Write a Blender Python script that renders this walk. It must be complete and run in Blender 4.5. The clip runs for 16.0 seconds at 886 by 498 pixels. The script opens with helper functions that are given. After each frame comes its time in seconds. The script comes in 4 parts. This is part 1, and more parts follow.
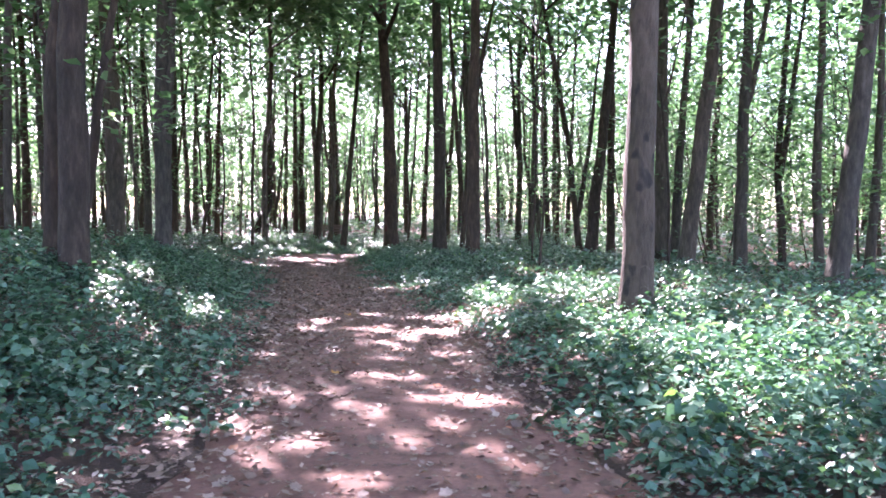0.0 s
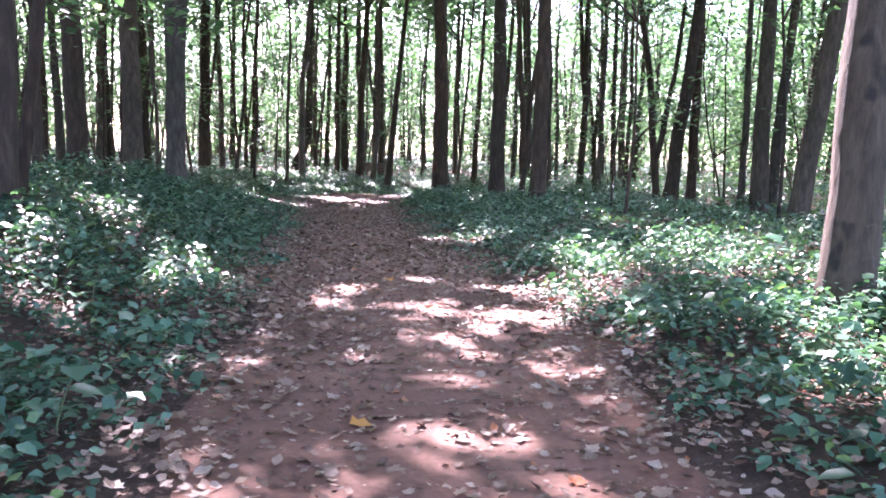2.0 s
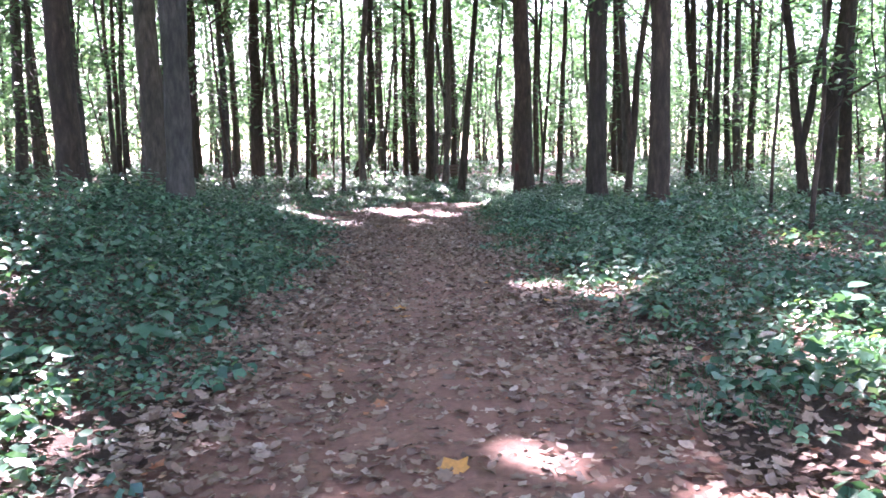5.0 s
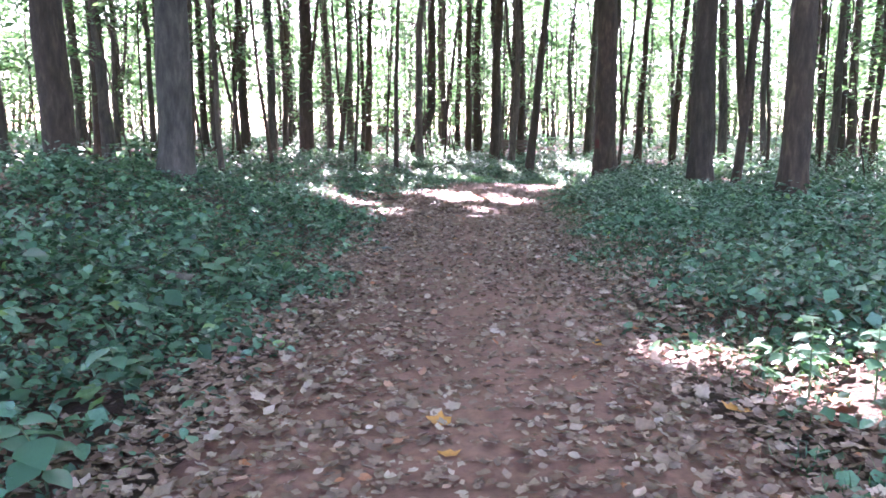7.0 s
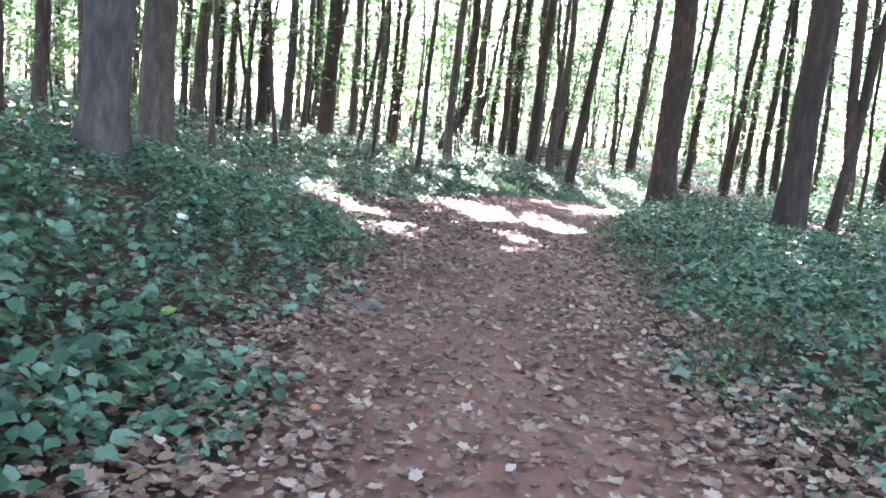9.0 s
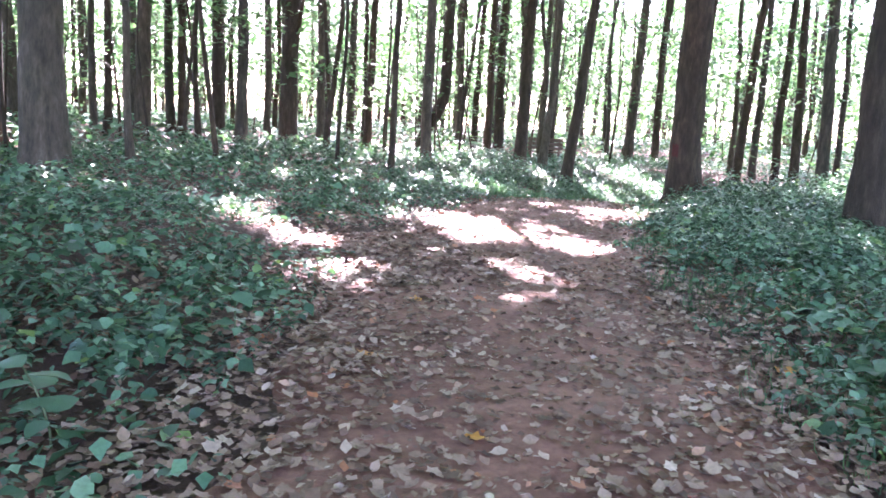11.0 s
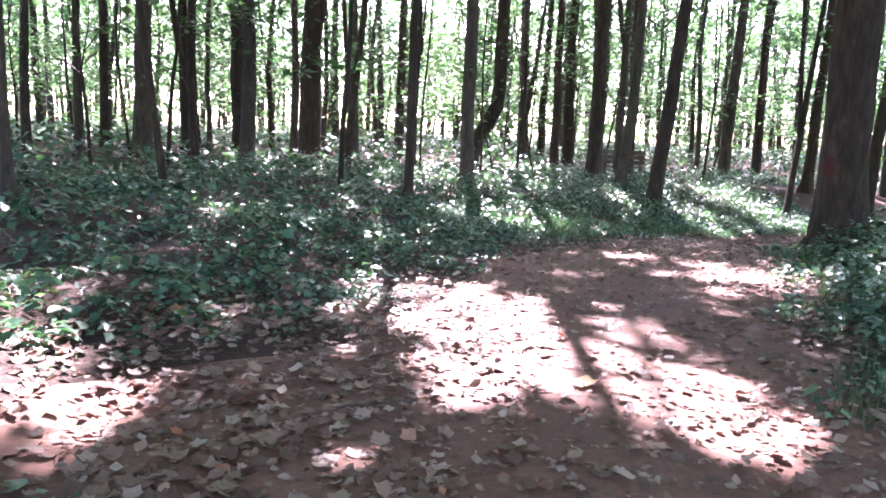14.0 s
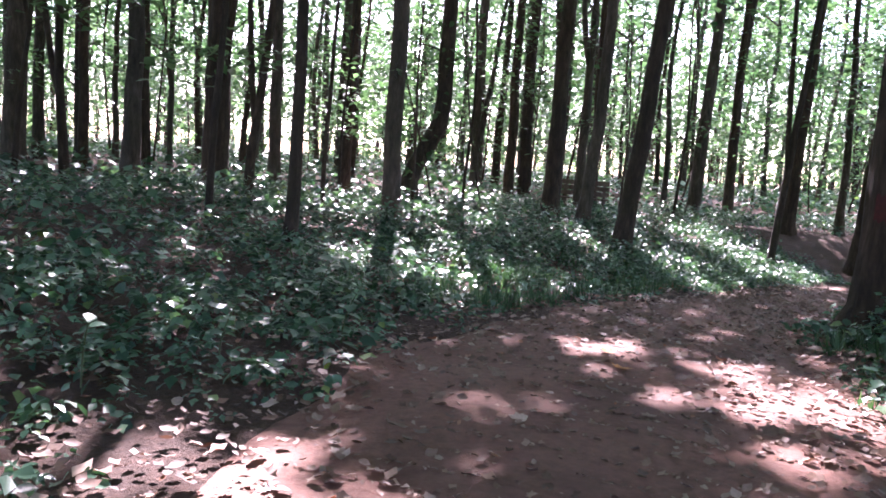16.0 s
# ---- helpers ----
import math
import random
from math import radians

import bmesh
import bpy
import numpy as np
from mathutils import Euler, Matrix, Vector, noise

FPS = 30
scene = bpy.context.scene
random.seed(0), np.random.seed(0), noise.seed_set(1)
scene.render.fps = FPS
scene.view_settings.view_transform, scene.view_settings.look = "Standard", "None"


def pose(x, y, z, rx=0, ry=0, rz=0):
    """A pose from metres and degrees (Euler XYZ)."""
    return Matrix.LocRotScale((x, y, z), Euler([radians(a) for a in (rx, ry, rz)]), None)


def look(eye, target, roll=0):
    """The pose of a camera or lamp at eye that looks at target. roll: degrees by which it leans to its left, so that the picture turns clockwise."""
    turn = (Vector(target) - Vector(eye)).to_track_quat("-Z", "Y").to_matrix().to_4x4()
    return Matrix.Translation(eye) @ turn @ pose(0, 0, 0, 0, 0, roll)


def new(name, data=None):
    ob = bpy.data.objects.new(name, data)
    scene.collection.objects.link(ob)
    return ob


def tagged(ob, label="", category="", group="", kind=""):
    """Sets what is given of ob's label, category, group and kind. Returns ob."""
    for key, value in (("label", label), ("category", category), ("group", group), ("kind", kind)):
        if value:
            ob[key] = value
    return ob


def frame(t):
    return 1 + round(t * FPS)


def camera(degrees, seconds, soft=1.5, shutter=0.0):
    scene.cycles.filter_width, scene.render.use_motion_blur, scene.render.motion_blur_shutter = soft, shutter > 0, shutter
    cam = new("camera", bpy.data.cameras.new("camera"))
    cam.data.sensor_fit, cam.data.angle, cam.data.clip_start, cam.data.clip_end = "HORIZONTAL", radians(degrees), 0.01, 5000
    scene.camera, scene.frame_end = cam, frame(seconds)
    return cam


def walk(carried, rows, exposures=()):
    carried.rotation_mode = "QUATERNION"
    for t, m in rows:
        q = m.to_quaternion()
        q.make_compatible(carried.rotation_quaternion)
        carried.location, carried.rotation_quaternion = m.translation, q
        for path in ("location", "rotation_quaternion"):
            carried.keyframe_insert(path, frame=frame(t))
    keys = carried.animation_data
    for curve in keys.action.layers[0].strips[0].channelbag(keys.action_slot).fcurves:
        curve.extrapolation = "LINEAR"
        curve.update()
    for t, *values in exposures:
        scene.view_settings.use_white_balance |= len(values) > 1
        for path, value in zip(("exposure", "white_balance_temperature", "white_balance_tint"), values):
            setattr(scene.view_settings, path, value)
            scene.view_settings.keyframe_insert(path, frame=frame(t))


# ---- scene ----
cam = camera(60.3, 16.0, soft=1.7)
METRES, EYE, TILT, LEAN, TURN = 26.0, 1.7, 0.0, 0.0, -24.2
ROWS = [
    (0.0, 0.0, 0.0, 0.0, 0.02, -2.72, -0.37),
    (0.5, -0.0036, 0.0338, -0.0017, 2.22, -3.34, -0.2),
    (1.0, -0.0077, 0.0684, -0.0044, 1.47, -5.22, -2.15),
    (1.5, -0.0118, 0.1013, -0.0069, 2.54, -6.8, -2.78),
    (2.0, -0.0161, 0.1334, -0.0086, 3.41, -7.02, -1.82),
    (2.5, -0.0193, 0.1652, -0.0097, 5.38, -6.46, -0.7),
    (3.0, -0.0233, 0.1968, -0.0106, 6.03, -7.98, 0.37),
    (3.5, -0.0267, 0.2294, -0.0104, 7.9, -7.52, 1.01),
    (4.0, -0.0301, 0.2583, -0.0102, 7.19, -6.75, 0.77),
    (6.5, -0.0543, 0.4119, -0.0129, 12.66, -8.32, 0.23),
    (7.0, -0.0618, 0.4417, -0.0132, 13.7, -8.87, -0.28),
    (7.5, -0.0692, 0.4711, -0.0136, 18.31, -9.26, -0.9),
    (8.0, -0.077, 0.5, -0.0132, 15.15, -8.32, -4.65),
    (8.5, -0.0849, 0.5291, -0.0135, 16.26, -9.19, -6.63),
    (11.0, -0.1185, 0.6752, -0.0169, 14.83, -9.39, -3.29),
    (11.5, -0.1255, 0.7052, -0.017, 14.79, -9.61, -2.0),
    (12.0, -0.1304, 0.7364, -0.0174, 13.67, -8.88, -1.32),
    (12.5, -0.1352, 0.7663, -0.0172, 14.22, -9.61, -1.48),
    (13.0, -0.1388, 0.7965, -0.0177, 15.45, -8.86, -1.46),
    (13.5, -0.1415, 0.8263, -0.0178, 18.58, -9.07, -1.62),
    (14.0, -0.1451, 0.8575, -0.0189, 20.29, -8.61, -2.3),
    (14.5, -0.1481, 0.8899, -0.0208, 21.48, -8.48, -2.62),
    (15.0, -0.1517, 0.9234, -0.0222, 19.19, -6.98, -2.46),
    (15.5, -0.1579, 0.9547, -0.0219, 18.2, -7.15, -3.51),
    (16.0, -0.1639, 0.9843, -0.0226, 17.46, -6.48, -4.2),
]
walk(cam, [(t, pose(0, 0, EYE, TILT, LEAN, TURN) @ pose(METRES * x, METRES * y, METRES * z, 90 + pitch, roll, yaw)) for t, x, y, z, yaw, pitch, roll in ROWS],
     exposures=[(0.0, 3.42, 6000, 40), (2.5, 3.42, 6000, 40), (4.0, 3.58, 6000, 40), (7.0, 4.20, 6000, 40), (8.5, 4.50, 6000, 40), (11.5, 4.42, 6000, 40), (12.5, 4.20, 6000, 40), (14.0, 3.65, 6000, 40), (16.0, 2.92, 6000, 40)])

# ---- world, sun, exposure ----
SUN_AZ, SUN_EL = 3.5, 42.0            # degrees from +y towards +x; above the horizon
TO_SUN = Vector((math.sin(radians(SUN_AZ)) * math.cos(radians(SUN_EL)),
                 math.cos(radians(SUN_AZ)) * math.cos(radians(SUN_EL)), math.sin(radians(SUN_EL))))
world = bpy.data.worlds.new("sky")
world.use_nodes = True
scene.world = world
wn = world.node_tree.nodes
sky = wn.new("ShaderNodeTexSky")
sky.sky_type, sky.sun_disc = "NISHITA", False
sky.sun_elevation, sky.sun_rotation = radians(SUN_EL), radians(SUN_AZ)
sky.air_density, sky.dust_density = 1.0, 1.5
world.node_tree.links.new(sky.outputs[0], wn["Background"].inputs[0])
wn["Background"].inputs[1].default_value = 0.15
sun = new("sun", bpy.data.lights.new("sun", "SUN"))
sun.data.energy, sun.data.angle, sun.data.color = 5.0, radians(0.5), (1.0, 0.95, 0.89)
sun.matrix_world = look(TO_SUN * 60, (0, 0, 0))


# ---- materials ----
def material(name):
    m = bpy.data.materials.new(name)
    m.use_nodes = True
    n = m.node_tree.nodes
    return m, n, m.node_tree.links, n["Principled BSDF"]


def ramp(n, stops):
    r = n.new("ShaderNodeValToRGB")
    while len(r.color_ramp.elements) < len(stops):
        r.color_ramp.elements.new(0.5)
    for e, (p, c) in zip(r.color_ramp.elements, stops):
        e.position, e.color = p, (*c, 1)
    return r


def noise_node(n, l, scale, detail=6, rough=0.6, stretch=None):
    tc = n.new("ShaderNodeTexCoord")
    nz = n.new("ShaderNodeTexNoise")
    nz.inputs["Scale"].default_value, nz.inputs["Detail"].default_value, nz.inputs["Roughness"].default_value = scale, detail, rough
    mp = n.new("ShaderNodeMapping")
    mp.inputs["Scale"].default_value = stretch or (1, 1, 1)
    l.new(tc.outputs["Object"], mp.inputs[0])
    l.new(mp.outputs[0], nz.inputs["Vector"])
    return nz


def mixed(n, l, a, b, fac, mode="MIX"):
    mx = n.new("ShaderNodeMix")
    mx.data_type, mx.blend_type = "RGBA", mode
    for sock, v in ((mx.inputs[6], a), (mx.inputs[7], b), (mx.inputs[0], fac)):
        if isinstance(v, tuple):
            sock.default_value = (*v, 1)
        elif isinstance(v, (int, float)):
            sock.default_value = v
        else:
            l.new(v, sock)
    return mx.outputs[2]


def bumped(n, l, bsdf, height, strength, distance=0.02):
    b = n.new("ShaderNodeBump")
    b.inputs["Strength"].default_value, b.inputs["Distance"].default_value = strength, distance
    l.new(height, b.inputs["Height"])
    l.new(b.outputs[0], bsdf.inputs["Normal"])


def soil_material():
    m, n, l, b = material("packed_red_brown_soil")
    big, fine = noise_node(n, l, 0.9, 5), noise_node(n, l, 24, 8, 0.7)
    c1 = ramp(n, [(0.3, (0.16, 0.066, 0.044)), (0.55, (0.24, 0.107, 0.073)), (0.8, (0.3, 0.15, 0.107))])
    c2 = ramp(n, [(0.35, (0.55, 0.5, 0.48)), (0.6, (1, 1, 1)), (0.8, (1.2, 1.17, 1.12))])
    l.new(big.outputs[0], c1.inputs[0])
    l.new(fine.outputs[0], c2.inputs[0])
    l.new(mixed(n, l, c1.outputs[0], c2.outputs[0], 0.8, "MULTIPLY"), b.inputs["Base Color"])
    b.inputs["Roughness"].default_value = 0.8
    bumped(n, l, b, fine.outputs[0], 0.6, 0.02)
    return m


def floor_material():
    m, n, l, b = material("dark_leaf_mould")
    big, fine = noise_node(n, l, 2.0, 6), noise_node(n, l, 30, 6, 0.75)
    c1 = ramp(n, [(0.3, (0.07, 0.037, 0.025)), (0.6, (0.125, 0.067, 0.046)), (0.8, (0.1, 0.065, 0.038))])
    c2 = ramp(n, [(0.3, (0.4, 0.4, 0.4)), (0.7, (1.3, 1.25, 1.2))])
    l.new(big.outputs[0], c1.inputs[0])
    l.new(fine.outputs[0], c2.inputs[0])
    l.new(mixed(n, l, c1.outputs[0], c2.outputs[0], 0.9, "MULTIPLY"), b.inputs["Base Color"])
    b.inputs["Roughness"].default_value = 0.9
    bumped(n, l, b, fine.outputs[0], 1.0, 0.05)
    return m


def bark_material(name, dark, mid, light, patch=0.0):
    m, n, l, b = material(name)
    streak = noise_node(n, l, 11, 8, 0.7, (1, 1, 0.27))
    blotch = noise_node(n, l, 1.1, 4, 0.5, (1, 1, 0.5))
    fine = noise_node(n, l, 45, 5, 0.7, (1, 1, 0.35))
    c = ramp(n, [(0.32, dark), (0.52, mid), (0.72, light)])
    l.new(streak.outputs[0], c.inputs[0])
    c2 = ramp(n, [(0.35, (0.7, 0.72, 0.66)), (0.65, (1.15, 1.1, 1.05))])
    l.new(blotch.outputs[0], c2.inputs[0])
    col = mixed(n, l, c.outputs[0], c2.outputs[0], 1.0, "MULTIPLY")
    if patch:
        knots = noise_node(n, l, 4.5, 2, 0.4, (1, 1, 0.6))
        k = ramp(n, [(0.60, (0, 0, 0)), (0.66, (1, 1, 1))])
        l.new(knots.outputs[0], k.inputs[0])
        col = mixed(n, l, col, (0.03, 0.022, 0.018), k.outputs[0])
    info = n.new("ShaderNodeObjectInfo")
    tone = ramp(n, [(0, (0.75, 0.78, 0.78)), (1, (1.15, 1.08, 1.0))])
    l.new(info.outputs["Random"], tone.inputs[0])
    l.new(mixed(n, l, col, tone.outputs[0], 1.0, "MULTIPLY"), b.inputs["Base Color"])
    b.inputs["Roughness"].default_value = 0.88
    add = n.new("ShaderNodeMath")
    l.new(streak.outputs[0], add.inputs[0])
    l.new(fine.outputs[0], add.inputs[1])
    bumped(n, l, b, add.outputs[0], 0.9, 0.03)
    return m


def leaf_material(name, stops, through_light, rough=0.45, through_tint=(1.3, 1.5, 0.6)):
    m, n, l, b = material(name)
    geo = n.new("ShaderNodeNewGeometry")
    c = ramp(n, stops)
    l.new(geo.outputs["Random Per Island"], c.inputs[0])
    grain = noise_node(n, l, 60, 3)
    g = ramp(n, [(0.3, (0.78, 0.8, 0.78)), (0.7, (1.15, 1.12, 1.1))])
    l.new(grain.outputs[0], g.inputs[0])
    col = mixed(n, l, c.outputs[0], g.outputs[0], 1.0, "MULTIPLY")
    l.new(col, b.inputs["Base Color"])
    b.inputs["Roughness"].default_value = rough
    t = n.new("ShaderNodeBsdfTranslucent")
    l.new(mixed(n, l, col, through_tint, 1.0, "MULTIPLY"), t.inputs[0])
    mix = n.new("ShaderNodeMixShader")
    mix.inputs[0].default_value = through_light
    l.new(b.outputs[0], mix.inputs[1])
    l.new(t.outputs[0], mix.inputs[2])
    l.new(mix.outputs[0], n["Material Output"].inputs[0])
    return m


def plain_material(name, dark, light, scale, rough=0.8):
    m, n, l, b = material(name)
    nz = noise_node(n, l, scale, 6, 0.65)
    c = ramp(n, [(0.3, dark), (0.7, light)])
    l.new(nz.outputs[0], c.inputs[0])
    l.new(c.outputs[0], b.inputs["Base Color"])
    b.inputs["Roughness"].default_value = rough
    bumped(n, l, b, nz.outputs[0], 0.5, 0.01)
    return m


SOIL, MOULD = soil_material(), floor_material()
BARK = bark_material("brown_ridged_bark", (0.024, 0.015, 0.011), (0.06, 0.039, 0.028), (0.12, 0.084, 0.064))
GREY_BARK = bark_material("grey_shaggy_bark", (0.036, 0.028, 0.023), (0.088, 0.07, 0.058), (0.165, 0.138, 0.118))
SMOOTH_BARK = bark_material("pale_knotty_bark", (0.06, 0.04, 0.029), (0.115, 0.08, 0.06), (0.18, 0.135, 0.105), 1.0)
CANOPY = leaf_material("canopy_leaf", [(0, (0.045, 0.095, 0.04)), (0.6, (0.088, 0.16, 0.075)), (1, (0.155, 0.225, 0.115))], 0.55, 0.4, (1.35, 1.55, 1.15))
HERB = leaf_material("undergrowth_leaf", [(0, (0.022, 0.056, 0.034)), (0.45, (0.056, 0.13, 0.08)), (0.85, (0.12, 0.225, 0.15)), (0.95, (0.17, 0.28, 0.2)), (1, (0.18, 0.26, 0.08))], 0.25, 0.32, (1.2, 1.5, 0.7))
LITTER = leaf_material("dry_fallen_leaf", [(0, (0.095, 0.045, 0.03)), (0.4, (0.18, 0.095, 0.066)), (0.75, (0.28, 0.175, 0.13)), (0.95, (0.42, 0.31, 0.25)), (1, (0.36, 0.11, 0.04))], 0.1, 0.6, (1.2, 1.0, 0.8))
PALE_LITTER = leaf_material("pale_fallen_leaf", [(0, (0.1, 0.052, 0.036)), (0.35, (0.19, 0.112, 0.08)), (0.8, (0.3, 0.195, 0.148)), (0.96, (0.44, 0.33, 0.27)), (1, (0.38, 0.12, 0.05))], 0.1, 0.55, (1.2, 1.0, 0.8))
ORANGE = leaf_material("orange_fallen_leaf", [(0, (0.5, 0.13, 0.04)), (1, (0.55, 0.3, 0.05))], 0.15, 0.55, (1.2, 1.0, 0.8))
GRASS = leaf_material("grass_blade", [(0, (0.035, 0.085, 0.045)), (0.6, (0.07, 0.145, 0.08)), (1, (0.13, 0.21, 0.11))], 0.3, 0.4, (1.3, 1.5, 0.7))
TWIG = plain_material("dry_twig", (0.08, 0.055, 0.04), (0.2, 0.15, 0.12), 30)
STEM = plain_material("green_stem", (0.06, 0.09, 0.035), (0.12, 0.15, 0.07), 30, 0.6)
STONE = plain_material("grey_stone", (0.07, 0.07, 0.065), (0.16, 0.16, 0.15), 12)
OLD_WOOD = plain_material("weathered_timber", (0.09, 0.055, 0.04), (0.2, 0.14, 0.11), 8)
BLAZE = plain_material("faded_red_paint", (0.06, 0.016, 0.014), (0.12, 0.027, 0.023), 20, 0.85)


# ---- helpers for shapes ----
def part(name, mesh, mat, parent=None, label=""):
    ob = new(name, mesh)
    if mat:
        mesh.materials.append(mat)
    if parent:
        ob.parent = parent
    return tagged(ob, label)


def mesh_of(name, verts, faces, smooth=True):
    me = bpy.data.meshes.new(name)
    me.from_pydata([tuple(v) for v in verts], [], faces)
    if smooth:
        me.polygons.foreach_set("use_smooth", [True] * len(me.polygons))
    me.update()
    return me


def mesh_many(name, template, faces, place, axes, size):
    """One mesh of many alike small leaves: place (n,3), axes (n,3,3) with rows across, along, up, size (n,)."""
    t = np.asarray(template, float)
    n, k = len(place), len(t)
    pts = place[:, None, :] + size[:, None, None] * np.einsum("kj,njc->nkc", t, axes)
    f = np.concatenate([np.asarray(x).ravel() for x in faces])
    lens = np.array([len(x) for x in faces])
    idx = (f[None, :] + (np.arange(n) * k)[:, None]).ravel()
    me = bpy.data.meshes.new(name)
    me.vertices.add(n * k)
    me.vertices.foreach_set("co", pts.astype(np.float32).ravel())
    me.loops.add(len(idx))
    me.loops.foreach_set("vertex_index", idx.astype(np.int32))
    alllens = np.tile(lens, n)
    me.polygons.add(len(alllens))
    me.polygons.foreach_set("loop_start", np.concatenate([[0], np.cumsum(alllens)[:-1]]).astype(np.int32))
    me.update(calc_edges=True)
    me.validate()
    return me


rng = np.random.default_rng(7)


def leaf_axes(n, tilt, droop=0.0, a=None):
    """Frames for leaves that lie about level, tipped by up to tilt (radians); a: the way each one points."""
    a = rng.uniform(0, 2 * np.pi, n) if a is None else a
    along = np.stack([np.cos(a), np.sin(a), rng.normal(-droop, tilt, n)], 1)
    along /= np.linalg.norm(along, axis=1)[:, None]
    up = np.stack([rng.normal(0, tilt, n), rng.normal(0, tilt, n), np.ones(n)], 1)
    up -= along * np.sum(up * along, 1)[:, None]
    up /= np.linalg.norm(up, axis=1)[:, None]
    across = np.cross(along, up)
    return np.stack([across, along, up], 1)


DIAMOND = [(0, 0, 0), (-0.34, 0.45, 0.07), (0, 1, -0.06), (0.34, 0.45, 0.07)]
DIAMOND_F = [(0, 2, 1), (0, 3, 2)]
OVAL = [(0, 0, 0), (-0.36, 0.28, 0.08), (-0.3, 0.66, 0.06), (0, 1, -0.1), (0.3, 0.66, 0.06), (0.36, 0.28, 0.08)]
OVAL_F = [(0, 3, 2, 1), (0, 5, 4, 3)]
LOBED = [(0, 0.4, 0), (0, 0, 0.02), (-0.32, 0.06, 0.1), (-0.34, 0.27, 0.06), (-0.55, 0.5, 0.18), (-0.3, 0.62, 0.08), (0, 0.95, 0.14),
         (0.28, 0.66, 0.05), (0.52, 0.46, 0.2), (0.36, 0.3, 0.05), (0.3, 0.04, 0.12)]
TRILOBE = [(0, 0, 0), (-0.46, 0.36, -0.04), (-0.27, 0.64, 0.05), (0, 1, -0.14), (0.27, 0.64, 0.05), (0.46, 0.36, -0.04)]
TRILOBE_F = [(0, 3, 2, 1), (0, 5, 4, 3)]
DRY = [(0, 0, 0.02), (-0.34, 0.26, 0.2), (-0.24, 0.7, 0.1), (0, 1, 0.2), (0.3, 0.64, 0.04), (0.38, 0.3, 0.22)]
BLADE = [(-0.035, 0, 0), (0.035, 0, 0), (0.025, 0.55, 0.08), (-0.025, 0.55, 0.08), (0, 1, -0.06)]
BLADE_F = [(0, 1, 2, 3), (3, 2, 4)]
MAPLE = [(0, 0.42, 0.02), (0, 0.05, 0.01), (-0.32, 0.04, 0.07), (-0.3, 0.24, 0.03), (-0.55, 0.44, 0.1), (-0.34, 0.54, 0.05), (-0.34, 0.76, -0.02), (-0.19, 0.72, 0.04), (0, 0.98, 0.1),
         (0.19, 0.72, 0.05), (0.34, 0.74, 0.14), (0.33, 0.52, 0.05), (0.52, 0.4, 0.0), (0.31, 0.22, 0.04), (0.28, 0.03, 0.08)]
MAPLE_F = [(0, i + 1, i) if i < 14 else (0, 1, 14) for i in range(1, 15)]
CURLED = [(0, 0, 0.03), (-0.26, 0.22, 0.16), (-0.33, 0.5, 0.2), (-0.2, 0.8, 0.12), (0, 1, 0.22), (0.22, 0.78, 0.07), (0.36, 0.46, 0.1), (0.25, 0.2, 0.06), (0, 0.5, -0.02)]
CURLED_F = [(8, (i + 1) % 8, i) for i in range(8)]
LOBED_F = [(0, i + 1, i) if i < 10 else (0, 1, 10) for i in range(1, 11)]


def tube(points, radii, sides=10, wobble=0.0, seed=0, flare=None, cap=True):
    """A tapered, slightly uneven limb through points."""
    verts, faces = [], []
    pts = [Vector(p) for p in points]
    for i, (p, r) in enumerate(zip(pts, radii)):
        d = (pts[min(i + 1, len(pts) - 1)] - pts[max(i - 1, 0)]).normalized()
        u = d.cross(Vector((0.31, 0.95, 0.05))).normalized()
        v = d.cross(u)
        for k in range(sides):
            a = 2 * math.pi * k / sides
            rr = r * (1 + wobble * noise.noise((math.cos(a) * 1.3 + seed, math.sin(a) * 1.3, i * 0.7 + seed)))
            if flare:
                rr *= 1 + flare(i) * (0.55 + 0.45 * math.cos(a * 4 + seed))
            verts.append(p + (u * math.cos(a) + v * math.sin(a)) * rr)
    for i in range(len(pts) - 1):
        for k in range(sides):
            a, b = i * sides + k, i * sides + (k + 1) % sides
            faces.append((a, b, b + sides, a + sides))
    if cap:
        faces.append(tuple(range(len(verts) - sides, len(verts))))
    return verts, faces


# ---- lie of the land ----
CENTRE = np.array([(-5.5, -22, 1.1), (-1.4, -6, 1.1), (0.2, 0, 1.1), (1.35, 3.6, 1.1), (2.0, 5.6, 1.12), (2.75, 8.2, 1.2), (3.5, 11.5, 1.2), (3.85, 13.5, 1.2),
                   (4.3, 15.8, 1.05), (5.0, 19, 1.05), (5.55, 21.5, 1.2), (6.3, 24.5, 1.25), (7.15, 27, 1.3), (8.15, 29, 1.25),
                   (9.4, 31.3, 1.05), (11.3, 33.6, 0.8), (13.6, 36.0, 0.65), (17, 39.3, 0.65), (19.5, 41.3, 0.6)])
SIDE = np.array([(6.2, 25.0, 1.1), (5.4, 25.0, 1.2), (4.8, 24.9, 1.0), (4.4, 24.85, 0.7), (4.1, 24.8, 0.25)])


